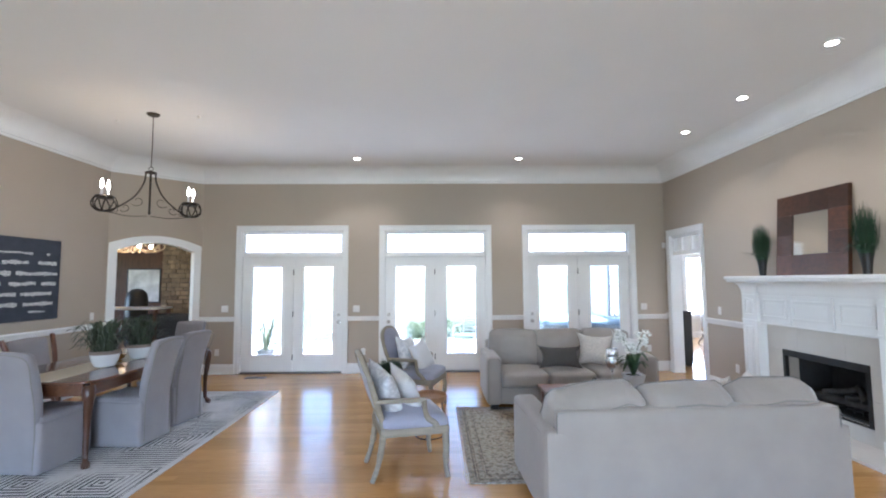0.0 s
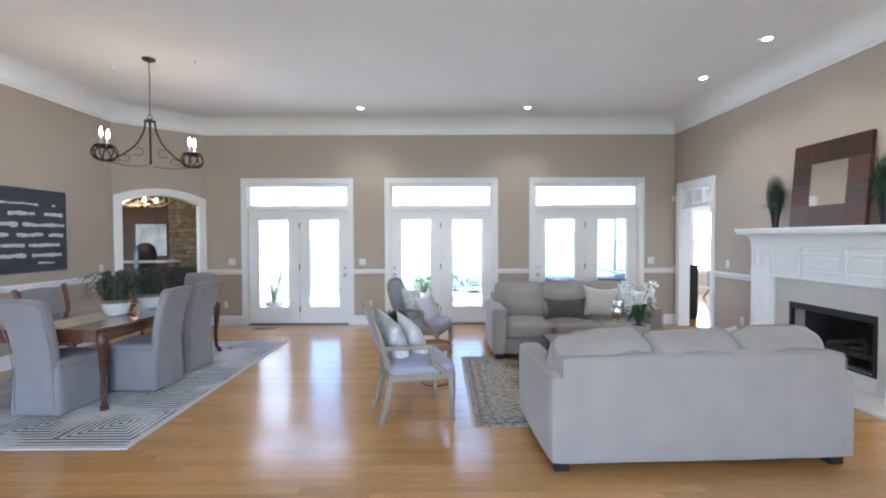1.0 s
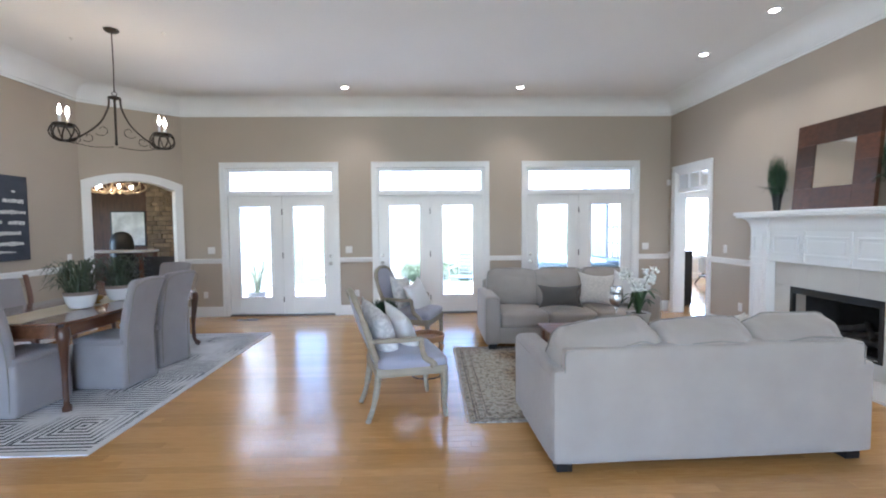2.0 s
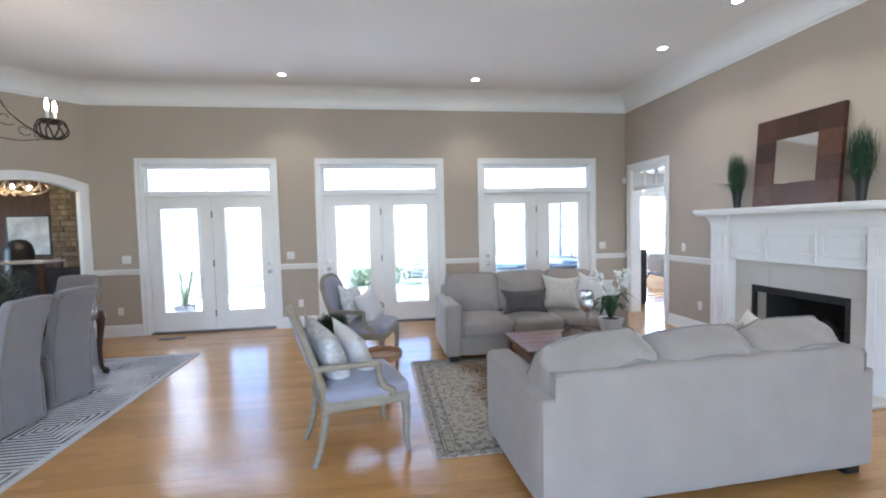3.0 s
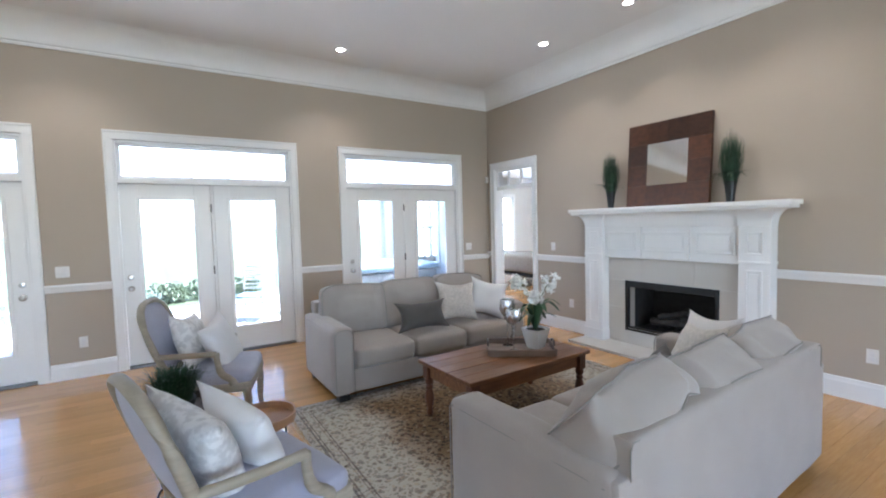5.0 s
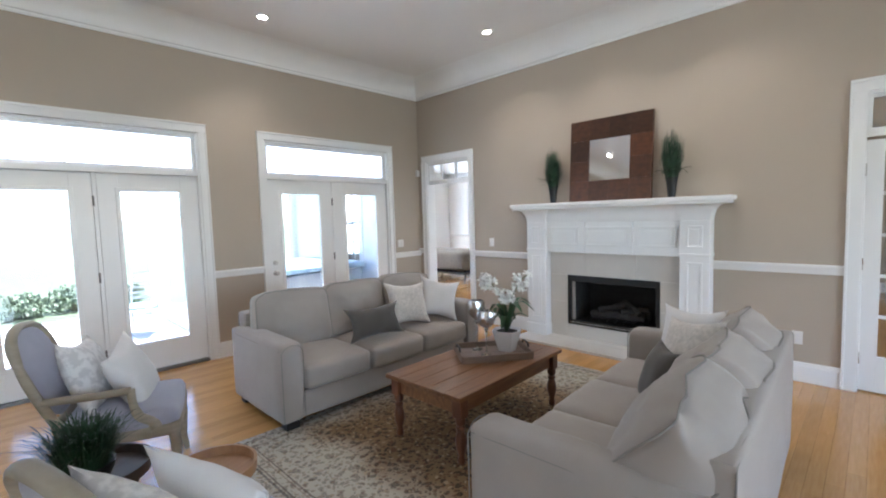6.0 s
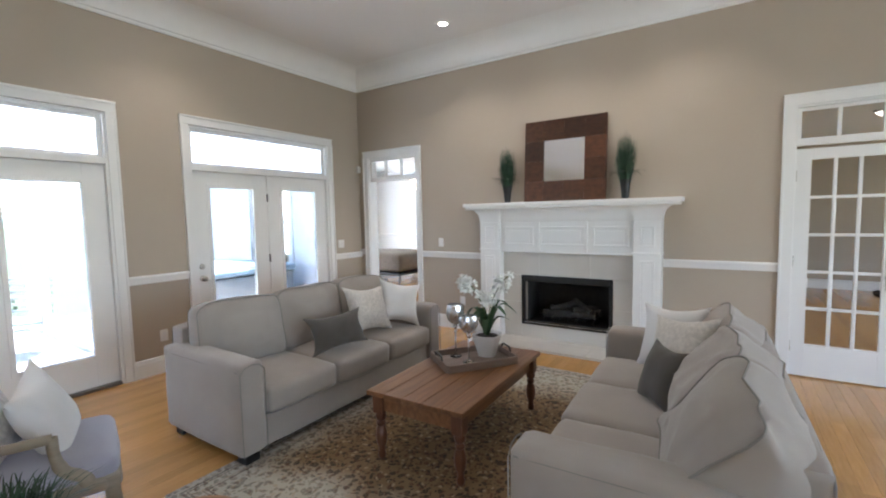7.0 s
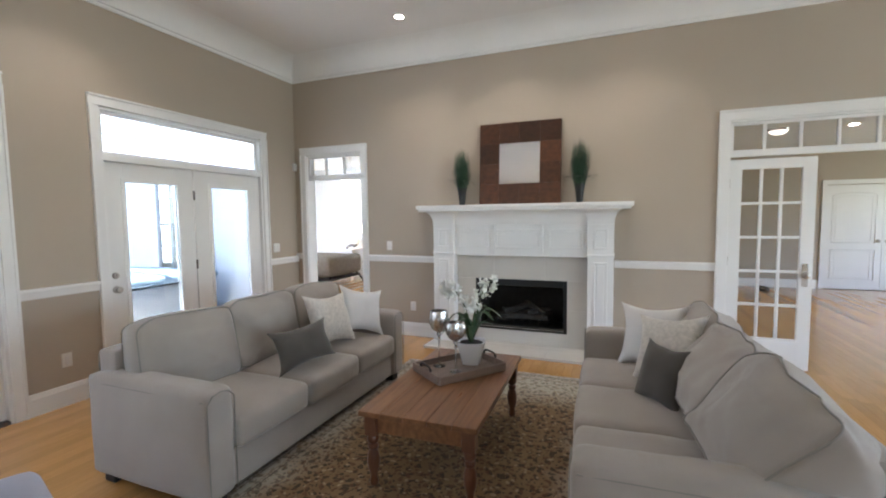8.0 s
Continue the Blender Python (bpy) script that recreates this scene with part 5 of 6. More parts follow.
# painting of broken white strokes on navy
pic = thing("canvas_painting", WEST + 0.001, 6.18, 1.15, 90, "navy canvas with broken rows of white brush strokes", "painting")
part("canvas", boxes((-0.72, 0.72, -0.036, -0.001, 0, 1.055), bevel=0.003), CANVAS, pic)
rg = random.Random(12)
for r, (z, rows) in enumerate(((0.86, ((-0.66, 0.30), (0.5, 0.55))), (0.74, ((-0.62, -0.2), (-0.1, 0.25), (0.38, 0.66))), (0.60, ((-0.66, 0.02), (0.08, 0.68))), (0.47, ((-0.6, -0.1), (0.0, 0.36), (0.44, 0.66))), (0.34, ((-0.64, 0.10), (0.16, 0.6))), (0.21, ((-0.5, 0.12), (0.2, 0.63))), (0.11, ((0.28, 0.52),)))):
    for a, b in rows:
        bm = bmesh.new()
        n = 46
        up, lo = [], []
        for k in range(n + 1):
            x = a + (b - a) * k / n
            w = 0.025 * (0.75 + 0.5 * noise.noise(Vector((x * 9, r, a))) + 0.45 * rg.random() - 0.1) * (0.55 if r in (0, 6) else 1)
            sway = 0.012 * noise.noise(Vector((x * 5, r, 3)))
            up.append(bm.verts.new((x, -0.0385, z + sway + w)))
            lo.append(bm.verts.new((x, -0.0385, z + sway - w * rg.uniform(0.6, 1.2))))
        for k in range(n):
            bm.faces.new((lo[k], lo[k + 1], up[k + 1], up[k]))
        ext = bmesh.ops.extrude_face_region(bm, geom=bm.faces[:])
        for v in [g for g in ext["geom"] if isinstance(g, bmesh.types.BMVert)]:
            v.co.y = -0.0355
        part("brush_stroke", bm, CANVAS_PAINT, pic)

# ---- chandelier ----
ch = thing("chandelier", -2.41, 6.03, CEIL - 0.001, 36, "bronzed iron chandelier with curled arms and lit candle bulbs", "chandelier")
part("canopy", lathe([(0.005, -0.03), (0.05, -0.028), (0.07, -0.012), (0.072, 0)], 24), IRON, ch)
part("rod", tube([(0, 0, -0.02), (0.003, 0, -0.35), (0, 0, -0.66)], 0.0055, 8), IRON, ch)
part("ring", tube([(0.022 * math.cos(a), 0, -0.68 + 0.022 * math.sin(a)) for a in [2 * math.pi * q / 20 for q in range(21)]], 0.004, 6), IRON, ch)
part("hub", lathe([(0.004, -0.70), (0.02, -0.705), (0.06, -0.72), (0.062, -0.732), (0.02, -0.74), (0.012, -0.75), (0.011, -1.2), (0.018, -1.215), (0.004, -1.24)], 20), IRON, ch)
for q in range(2):
    m = Matrix.Rotation(math.pi * q, 4, "Z")
    arm = part("arm", tube(curve([(0.05, 0, -0.73), (0.06, 0, -0.84), (0.13, 0, -1.0), (0.24, 0, -1.12), (0.36, 0, -1.205), (0.45, 0, -1.225), (0.52, 0, -1.19)], 7), 0.0095, 8, m=m), IRON, ch)
    ex = 0.43
    for w in range(9):
        a = 2 * math.pi * w / 9
        wire = tube(curve([(ex, 0, -1.235), (ex + 0.08 * math.cos(a), 0.08 * math.sin(a), -1.22), (ex + 0.125 * math.cos(a + 0.15), 0.125 * math.sin(a + 0.15), -1.15), (ex + 0.09 * math.cos(a + 0.5), 0.09 * math.sin(a + 0.5), -1.065), (ex + 0.045 * math.cos(a + 1), 0.045 * math.sin(a + 1), -1.07)], 5), 0.007, 6, m=m)
        part("basket_wire", wire, IRON, arm)
    cup = lathe([(0.004, -1.10), (0.085, -1.085), (0.095, -1.06), (0.09, -1.055), (0.02, -1.07)], 20, m=m @ Matrix.Translation((ex, 0, 0)))
    part("cup", cup, IRON, arm, "iron cup in a woven basket")
    for w in (-1, 1):
        cx, cy = ex + 0.03 * w, 0.04 * w
        part("candle_sleeve", lathe([(0.013, -1.075), (0.014, -0.975), (0.012, -0.97)], 14, m=m @ Matrix.Translation((cx, cy, 0))), CERAMIC, arm)
        part("bulb", lathe([(0.008, -0.975), (0.016, -0.94), (0.013, -0.91), (0.002, -0.865)], 14, m=m @ Matrix.Translation((cx, cy, 0))), BULB, arm, "lit flame-shaped bulb")
    lamp("chandelier_light", "POINT", Matrix.Translation(ch.matrix_world @ m @ Vector((ex, 0, -0.80))), 0.42, (1, 0.70, 0.38), width=0.04)
for q in range(2):
    m = Matrix.Rotation(math.pi * q, 4, "Z")
    scroll = bmesh.new()
    for cx, cz, g in ((0.12, -1.08, 1.0), (0.24, -1.17, 0.8), (0.33, -1.2, 0.55)):
        tube([(cx + (0.015 + 0.010 * a) * g * math.cos(a), 0, cz + (0.015 + 0.010 * a) * g * math.sin(a)) for a in [0.4 * k for k in range(15)]], 0.0035, 6, scroll, m)
    tube(curve([(0.02, 0, -1.255), (0.2, 0, -1.27), (0.33, 0, -1.25), (0.43, 0, -1.235)], 6), 0.004, 6, scroll, m)
    part("scrollwork", scroll, IRON, ch)

# ---- downlights ----
for x, y in ((-0.29, 8.0), (2.43, 8.0), (4.5, 6.68), (4.5, 5.53), (4.48, 4.38)):
    d = thing("downlight", x, y, CEIL, 0, "lit recessed ceiling downlight with a white trim ring", "downlight", "recessed downlights")
    part("trim_ring", lathe([(0.046, -0.001), (0.046, -0.008), (0.078, -0.007), (0.082, -0.0005)], 32), PLATE, d)
    part("lens", lathe([(0.001, -0.0045), (0.045, -0.0045), (0.045, -0.001), (0.001, -0.001)], 28), CAN_GLOW, d, "glowing lens")
    lamp("downlight_beam", "SPOT", pose(x, y, CEIL - 0.02), 3.8, (1, 0.88, 0.72), width=0.05, cone=115)

# small ceiling fittings
for x, y, r in ((-1.9, 6.1, 0.02), (-3.0, 6.25, 0.03)):
    single("ceiling_hook", lathe([(0.004, -0.03), (0.012, -0.02), (r, -0.004), (r, -0.0003)], 14), PLATE, pose(x, y, CEIL), "small white ceiling fitting near the chandelier", "ceiling fitting", "ceiling fittings")


# ---- switches and outlets ----


def plate(x, y, z, turn, w, kind):
    t = thing("light_switch" if kind else "wall_outlet", x, y, z, turn, "white plastic rocker switch plate on the wall" if kind else "white plastic duplex outlet near the floor", "switch" if kind else "outlet", "wall plates")
    part("plate", boxes((-w / 2, w / 2, -0.007, -0.0005, -0.058, 0.058), bevel=0.002), PLATE, t)
    n = max(1, round(w / 0.06))
    for k in range(n):
        cx = -w / 2 + w * (k + 0.5) / n
        if kind:
            part("rocker", boxes((cx - 0.015, cx + 0.015, -0.0105, -0.0065, -0.032, 0.032), bevel=0.0015), PLATE, t)
        else:
            for dz in (-0.02, 0.02):
                part("socket", boxes((cx - 0.014, cx + 0.014, -0.0095, -0.0065, dz - 0.014, dz + 0.014), bevel=0.0015), CERAMIC, t)


for x, z, w, k in ((-2.76, 1.15, 0.12, 1), (-0.41, 1.14, 0.115, 1), (4.80, 1.15, 0.115, 1), (-2.88, 0.38, 0.075, 0), (-0.28, 0.38, 0.075, 0), (4.87, 0.4, 0.075, 0), (2.32, 0.38, 0.075, 0)):
    plate(x, NORTH, z, 0, w, k)
for y, z, w, k in ((7.25, 1.17, 0.075, 1), (6.92, 0.39, 0.075, 0), (3.85, 0.39, 0.075, 0)):
    plate(EAST, y, z, -90, w, k)
plate(WEST, 7.55, 1.12, 90, 0.075, 1)
single("alarm_sensor", boxes((-0.03, 0.03, -0.035, -0.0005, -0.05, 0.05), bevel=0.008), PLATE, pose(EAST - 0.032, NORTH, 2.26, 0, 0, 0), "small white alarm sensor in the corner", "sensor")
vent = thing("floor_vent", -2.05, 8.42, 0.0, 0, "bronze slotted floor register by the garden door", "vent")
part("frame", boxes((-0.17, 0.17, -0.06, -0.045, 0.001, 0.006), (-0.17, 0.17, 0.045, 0.06, 0.001, 0.006), (-0.17, -0.155, -0.045, 0.045, 0.001, 0.006), (0.155, 0.17, -0.045, 0.045, 0.001, 0.006), bevel=0.001), HINGE, vent)
for k in range(15):
    part("slat", boxes((-0.152 + 0.0207 * k, -0.152 + 0.0207 * k + 0.012, -0.045, 0.045, 0.001, 0.005)), HINGE, vent)

# ---- rooms beyond ----
BED_WALL = mat("pale_bedroom_paint", (0.72, 0.715, 0.70), 0.7, second=(0.69, 0.685, 0.67), scale=1.2, bump=0.06, bump_scale=200)
BROWN_WALL = mat("rust_brown_paneling", (0.10, 0.036, 0.016), 0.6, second=(0.055, 0.021, 0.010), scale=3, stretch=(6, 1, 1), bump=0.2)
STONE = mat("tan_fieldstone", (0.25, 0.18, 0.11), 0.85, second=(0.15, 0.11, 0.07), scale=8, bump=0.8, bump_scale=30, island=0.35)
CHARCOAL = mat("dark_grey_upholstery", (0.065, 0.065, 0.07), 0.9, second=(0.05, 0.05, 0.055), bump=0.3, bump_scale=300)
SIDING = mat("white_lap_siding", (0.74, 0.75, 0.75), 0.6, second=(0.70, 0.71, 0.71), scale=2, bump=0.1, bump_scale=50)
THROW = mat("taupe_bedspread", (0.20, 0.17, 0.135), 0.9, second=(0.15, 0.13, 0.10), scale=14, bump=0.6, bump_scale=120)

# bedroom: a wing to the north-east
bx0, bx1, by0, by1, bh = EAST + W, 10.6, 6.7, 13.2, 2.9
single("wall_bedroom_north", wall_bm((bx0 - W, by1), (bx1, by1), W, bh, [(0.7, 2.3, 0.6, 2.3), (2.9, 4.5, 0.6, 2.3)], (0, 1)), BED_WALL, kind="structure", label="pale painted bedroom wall", category="wall")
single("wall_bedroom_south", boxes((bx0, bx1, by0 - W, by0, 0, bh)), BED_WALL, kind="structure", label="pale painted bedroom wall", category="wall")
single("wall_bedroom_east", boxes((bx1, bx1 + W, by0, by1, 0, bh)), BED_WALL, kind="structure", label="pale painted bedroom wall", category="wall")
wing = wall_bm((bx0, NORTH + W), (bx0, by1), 0.02, bh, [(1.7, 2.9, 0.7, 2.3)], (-1, 0))
single("wall_bedroom_west", wing, BED_WALL, kind="structure", label="pale painted bedroom wall", category="wall")
single("ceiling_bedroom", boxes((bx0 - 0.03, bx1 + W, by0 - W, by1 + W, bh, bh + 0.1)), CEILING, kind="structure", label="white bedroom ceiling", category="ceiling")
bm = bmesh.new()
sweep(RAIL, (bx1, by1, 0), (bx1, by0, 0), (-1, 0, 0), bm)
sweep(BASE, (bx1, by1, 0), (bx1, by0, 0), (-1, 0, 0), bm)
sweep(BASE, (bx0, by1, 0), (bx1, by1, 0), (0, -1, 0), bm)
single("trim_bedroom", bm, TRIM, kind="structure", label="white bedroom rail and baseboard", category="trim")
for n_, x0 in ((1, bx0 - W + 0.7), (2, bx0 - W + 2.9)):
    wd = thing("window_%d" % n_, x0 + 1.6, by1, 0.6, 90, kind="structure", label="bright white bedroom window", category="window")
    part("frame", boxes((0.03, 0.08, 0, 0.05, 0, 1.7), (0.03, 0.08, 1.55, 1.6, 0, 1.7), (0.03, 0.08, 0.05, 1.55, 0, 0.05), (0.03, 0.08, 0.05, 1.55, 1.65, 1.7), (0.03, 0.08, 0.05, 1.55, 0.83, 0.87), (0.04, 0.07, 0.78, 0.82, 0.05, 1.65)), TRIM, wd)
    pn = part("pane", boxes((0.052, 0.056, 0.05, 1.55, 0.05, 1.65)), PANE, wd)
    pn.visible_shadow = False
    part("casing", boxes((-0.02, -0.001, -0.09, 0, -0.09, 1.79), (-0.02, -0.001, 1.6, 1.69, -0.09, 1.79), (-0.02, -0.001, 0, 1.6, 1.7, 1.79), (-0.03, -0.001, 0, 1.6, -0.09, 0), bevel=0.004), TRIM, wd)
    lamp("window_light", "AREA", look((x0 + 0.8, by1 + 0.2, 1.45), (x0 + 0.8, by0, 1.2)), 9, (0.9, 0.95, 1), width=1.5, height=1.6)
bed = thing("bed", 8.45, 11.1, 0.001, 0, "low bed end with a taupe spread over curved iron feet", "bed")
part("mattress", soft_box(1.3, 2.0, 0.42, 0.09, (0.01, 0.01, 0.02), 10, 0.01, 3, m=pose(0, 0, 0.28)), THROW, bed)
for sx in (-1, 1):
    for sy in (-1, 1):
        part("foot", tube(curve([(sx * 0.5, sy * 0.9, 0.3), (sx * 0.6, sy * 0.98, 0.14), (sx * 0.68, sy * 1.02, 0.004)], 5), 0.02, 8), BLACK, bed)
part("frame", boxes((-0.62, 0.62, -0.96, 0.96, 0.19, 0.235), bevel=0.008), BLACK, bed)
cab = thing("tall_cabinet", 5.77, 9.34, 0.001, 0, "narrow black wooden cabinet inside the bedroom", "cabinet")
part("body", boxes((-0.13, 0.13, -0.2, 0.2, 0.05, 1.0), bevel=0.006), BLACK, cab)
part("top", boxes((-0.145, 0.145, -0.22, 0.22, 1.0, 1.03), bevel=0.006), BLACK, cab)
part("door", boxes((-0.115, 0.115, -0.215, -0.201, 0.08, 0.97), bevel=0.004), BLACK, cab)
part("plinth", boxes((-0.12, 0.12, -0.18, 0.18, 0.0, 0.05)), BLACK, cab)
bc = thing("crystal_pendant", 8.2, 9.78, bh - 0.001, 0, "small warm crystal ceiling pendant in the bedroom", "pendant lamp")
part("rod", tube([(0, 0, 0), (0, 0, -0.56)], 0.008, 8), NICKEL, bc)
part("shade", lathe([(0.05, -0.55), (0.2, -0.57), (0.2, -0.7), (0.12, -0.78), (0.01, -0.8)], 20), glow("crystal_glow", (1, 0.85, 0.6), 0.6), bc)

chest = thing("bedroom_chest", 9.75, 10.75, 0.001, 0, "low white chest beside the bed", "chest")
part("body", boxes((-0.45, 0.45, -0.22, 0.22, 0.08, 0.74), bevel=0.006), TRIM, chest)
part("top", boxes((-0.47, 0.47, -0.24, 0.24, 0.741, 0.77), bevel=0.006), TRIM, chest)
for z in (0.12, 0.33, 0.54):
    d = part("drawer", boxes((-0.42, 0.42, -0.235, -0.221, z, z + 0.19), bevel=0.004), TRIM, chest)
    part("pull", boxes((-0.06, 0.06, -0.25, -0.236, z + 0.09, z + 0.105), bevel=0.003), NICKEL, d)
for sx in (-1, 1):
    for sy in (-1, 1):
        part("foot", boxes((sx * 0.4 - 0.025, sx * 0.4 + 0.025, sy * 0.18 - 0.025, sy * 0.18 + 0.025, 0, 0.08)), TRIM, chest)
tl_ = thing("table_lamp", 9.92, 10.78, 0.772, 0, "glass table lamp with a warm lit shade on the chest", "lamp")
part("base", lathe([(0.08, 0), (0.085, 0.01), (0.03, 0.03), (0.07, 0.12), (0.075, 0.2), (0.03, 0.29), (0.012, 0.32), (0.012, 0.42)], 20), CERAMIC, tl_)
part("shade", lathe([(0.19, 0.38), (0.13, 0.66), (0.126, 0.66), (0.186, 0.38)], 24), glow("warm_shade", (1, 0.86, 0.58), 0.22), tl_, "warm cream shade")
single("driftwood_ornament", tube(curve([(-0.2, 0, 0.03), (-0.08, 0.04, 0.06), (0.03, -0.03, 0.1), (0.14, 0.02, 0.05), (0.24, 0, 0.09)], 6), 0.026, 8), BLACK, pose(9.50, 10.66, 0.772), "dark twisted driftwood ornament on the chest", "ornament")

# side hall to the south-east
hx0, hx1, hy0, hy1, hh = EAST + W, 11.1, -2.4, 4.6, 2.75
single("wall_hall_east", wall_bm((hx1, hy1), (hx1, hy0), W, hh, [(hy1 - 0.63, hy1 + 1.17, 0, 2.08)], (1, 0)), WALL, kind="structure", label="taupe hall wall round closet doors", category="wall")
single("wall_closet", boxes((hx1 + W + 0.002, hx1 + W + 0.6, hy0, hy1, -0.02, hh)), WALL, kind="structure", label="taupe wall behind the closet doors", category="wall")
single("wall_hall_north", boxes((hx0, hx1 + W, hy1, hy1 + W, 0, hh)), WALL, kind="structure", label="taupe hall wall", category="wall")
# unseen opening made up so an added area lamp can brighten the hall
single("wall_hall_south", wall_bm((hx0, hy0), (hx1 + W, hy0), W, hh, [(1.2, 4.2, 0.5, 2.3)], (0, -1)), WALL, kind="structure", label="taupe hall wall with an unseen opening for an added lamp", category="wall")
lamp("window_light", "AREA", look((hx0 + 2.7, hy0 - 0.1, 1.4), (hx0 + 2.7, 4, 1.0)), 4.4, (0.95, 0.97, 1), width=2.9, height=1.75)
single("ceiling_hall", boxes((hx0 - 0.01, hx1 + W, hy0 - W, hy1 + W, hh, hh + 0.1)), CEILING, kind="structure", label="white hall ceiling", category="ceiling")
bm = bmesh.new()
sweep(BASE, (hx1, hy1, 0), (hx1, 0.71, 0), (-1, 0, 0), bm)
sweep(BASE, (hx1, -1.25, 0), (hx1, hy0, 0), (-1, 0, 0), bm)
single("baseboard_hall", bm, TRIM, kind="structure", label="white hall baseboard", category="trim")
cd = thing("door_6", hx1, 0.71, 0, -90, kind="structure", label="white two-panel double closet doors, shut", category="door")
part("casing", casing(bmesh.new(), 0, 1.96, 2.17, 0.08, 0.09), TRIM, cd)


def panel_door(parent, at, w, h, knob):
    bm = boxes((0, w, 0, 0.035, 0, h), bevel=0.003)
    for za, zb, arch in ((0.2, 0.78, 0), (0.92, h - 0.16, 0.06)):
        loop = [(0.11, za), (w - 0.11, za), (w - 0.11, zb - arch)] + [(w / 2 + (w / 2 - 0.11) * math.cos(a), zb - arch + arch * math.sin(a)) for a in [math.pi * k / 10 for k in range(1, 10)]] + [(0.11, zb - arch), (0.11, za)]
        tube([(x, -0.001, z) for x, z in loop], 0.011, 6, bm)
        tube([(w / 2 + (x - w / 2) * 0.82, -0.0005, (za + zb) / 2 + (z - (za + zb) / 2) * 0.88) for x, z in loop], 0.006, 6, bm)
    leaf = part("leaf", bm, TRIM, parent, at=at)
    part("door_knob", knob_bm(), NICKEL, leaf, at=pose(knob, 0, 0.96))


panel_door(cd, pose(0.082, 0.03, 0.01), 0.896, 2.06, 0.83)
panel_door(cd, pose(0.982, 0.03, 0.01), 0.896, 2.06, 0.065)
dome = thing("dome_ceiling_light", 8.0, 2.32, hh - 0.001, 0, "flush dome ceiling light, lit, in the hall", "ceiling light")
part("rim", lathe([(0.12, -0.025), (0.135, -0.02), (0.14, 0)], 28), NICKEL, dome)
part("bowl", lathe([(0.001, -0.085), (0.06, -0.075), (0.10, -0.05), (0.12, -0.022)], 28), glow("dome_glow", (1, 0.88, 0.7), 0.22), dome, "frosted glass bowl")
for x, y in ((8.0, 1.45),):
    d = thing("downlight", x, y, hh, 0, "lit recessed hall downlight with a white ring", "downlight", "recessed downlights")
    part("trim_ring", lathe([(0.058, -0.001), (0.058, -0.008), (0.085, -0.007), (0.09, -0.0005)], 32), PLATE, d)
    part("lens", lathe([(0.001, -0.0055), (0.057, -0.0055), (0.057, -0.001), (0.001, -0.001)], 28), CAN_GLOW, d, "glowing lens")
    lamp("downlight_beam", "SPOT", pose(x, y, hh - 0.02), 4.5, (1, 0.86, 0.68), width=0.05, cone=120)
shoe = soft_box(0.26, 0.1, 0.08, 0.03, cuts=5, taper=-0.3)
single("dark_shoe", shoe, BLACK, pose(10.6, 1.75, 0.001, 0, 0, 20), "dark shoe lying on the hall floor", "shoe")

# den beyond the arch
dx0, dx1, dy0, dy1, dh = -9.6, -3.42, 5.4, 13.4, 3.0
single("wall_den_north", boxes((dx0, dx1, dy1, dy1 + W, 0, dh)), BROWN_WALL, kind="structure", label="rust brown panelled den wall", category="wall")
single("wall_den_west", wall_bm((dx0, dy0), (dx0, dy1), W, dh, [(3.6, 6.6, 0.6, 2.4)], (-1, 0)), BROWN_WALL, kind="structure", label="rust brown panelled den wall", category="wall")
single("wall_den_south", boxes((dx0, WEST - W, dy0 - W, dy0, 0, dh)), BROWN_WALL, kind="structure", label="rust brown panelled den wall", category="wall")
single("wall_den_east", boxes((dx1, dx1 + 0.14, NORTH + W + 0.02, dy1, 0, dh)), SIDING, kind="structure", label="white sided wall of the den wing", category="wall")
single("ceiling_den", boxes((dx0, dx1 + 0.14, NORTH + W + 0.002, dy1, dh, CEIL + 0.11), (dx0, WEST - W - 0.002, dy0, NORTH + W + 0.002, dh, CEIL + 0.11)), CEILING, kind="structure", label="den ceiling", category="ceiling")
lamp("window_light", "AREA", look((dx0 - 0.05, dy0 + 5.1, 1.5), (-5, dy0 + 5.1, 1.3)), 1.1, (1, 0.95, 0.88), width=2.8, height=1.7)
stack = thing("stone_chimney", -6.05, 13.15, 0.001, 0, "rough tan fieldstone chimney breast in the den", "chimney")
rg = random.Random(6)
part("core", boxes((-0.52, 0.52, -0.02, 0.24, 0, dh - 0.002)), FIREBRICK, stack)
z = 0.02
while z < dh - 0.14:
    hgt = rg.uniform(0.09, 0.15)
    x = -0.54
    while x < 0.5:
        w = min(rg.uniform(0.12, 0.28), 0.54 - x)
        part("stone", boxes((x + 0.006, x + w - 0.006, -0.05 - rg.uniform(0, 0.04), 0.0, z + 0.006, z + hgt - 0.006), bevel=0.012), STONE, stack)
        x += w
    z += hgt
den_sofa = thing("den_sofa", -5.1, 11.1, 0.001, 0, "dark grey upholstered sofa back in the den", "sofa")
part("back", soft_box(1.5, 0.26, 0.86, 0.08, (0, 0.01, 0.02), 8, 0.006, 2, m=pose(0, 0, 0.03)), CHARCOAL, den_sofa)
part("seat", soft_box(1.5, 0.8, 0.42, 0.08, (0, 0.01, 0.02), 8, 0.006, 4, m=pose(0, 0.5, 0.03)), CHARCOAL, den_sofa)
for s in (-1, 1):
    part("arm", soft_box(0.2, 0.9, 0.6, 0.07, (0, 0, 0.02), 8, 0.005, s, m=pose(s * 0.72, 0.4, 0.03)), CHARCOAL, den_sofa)
art = thing("den_painting", -7.26, 13.398, 1.09, 0, "pale abstract painting in a thin dark frame", "painting")
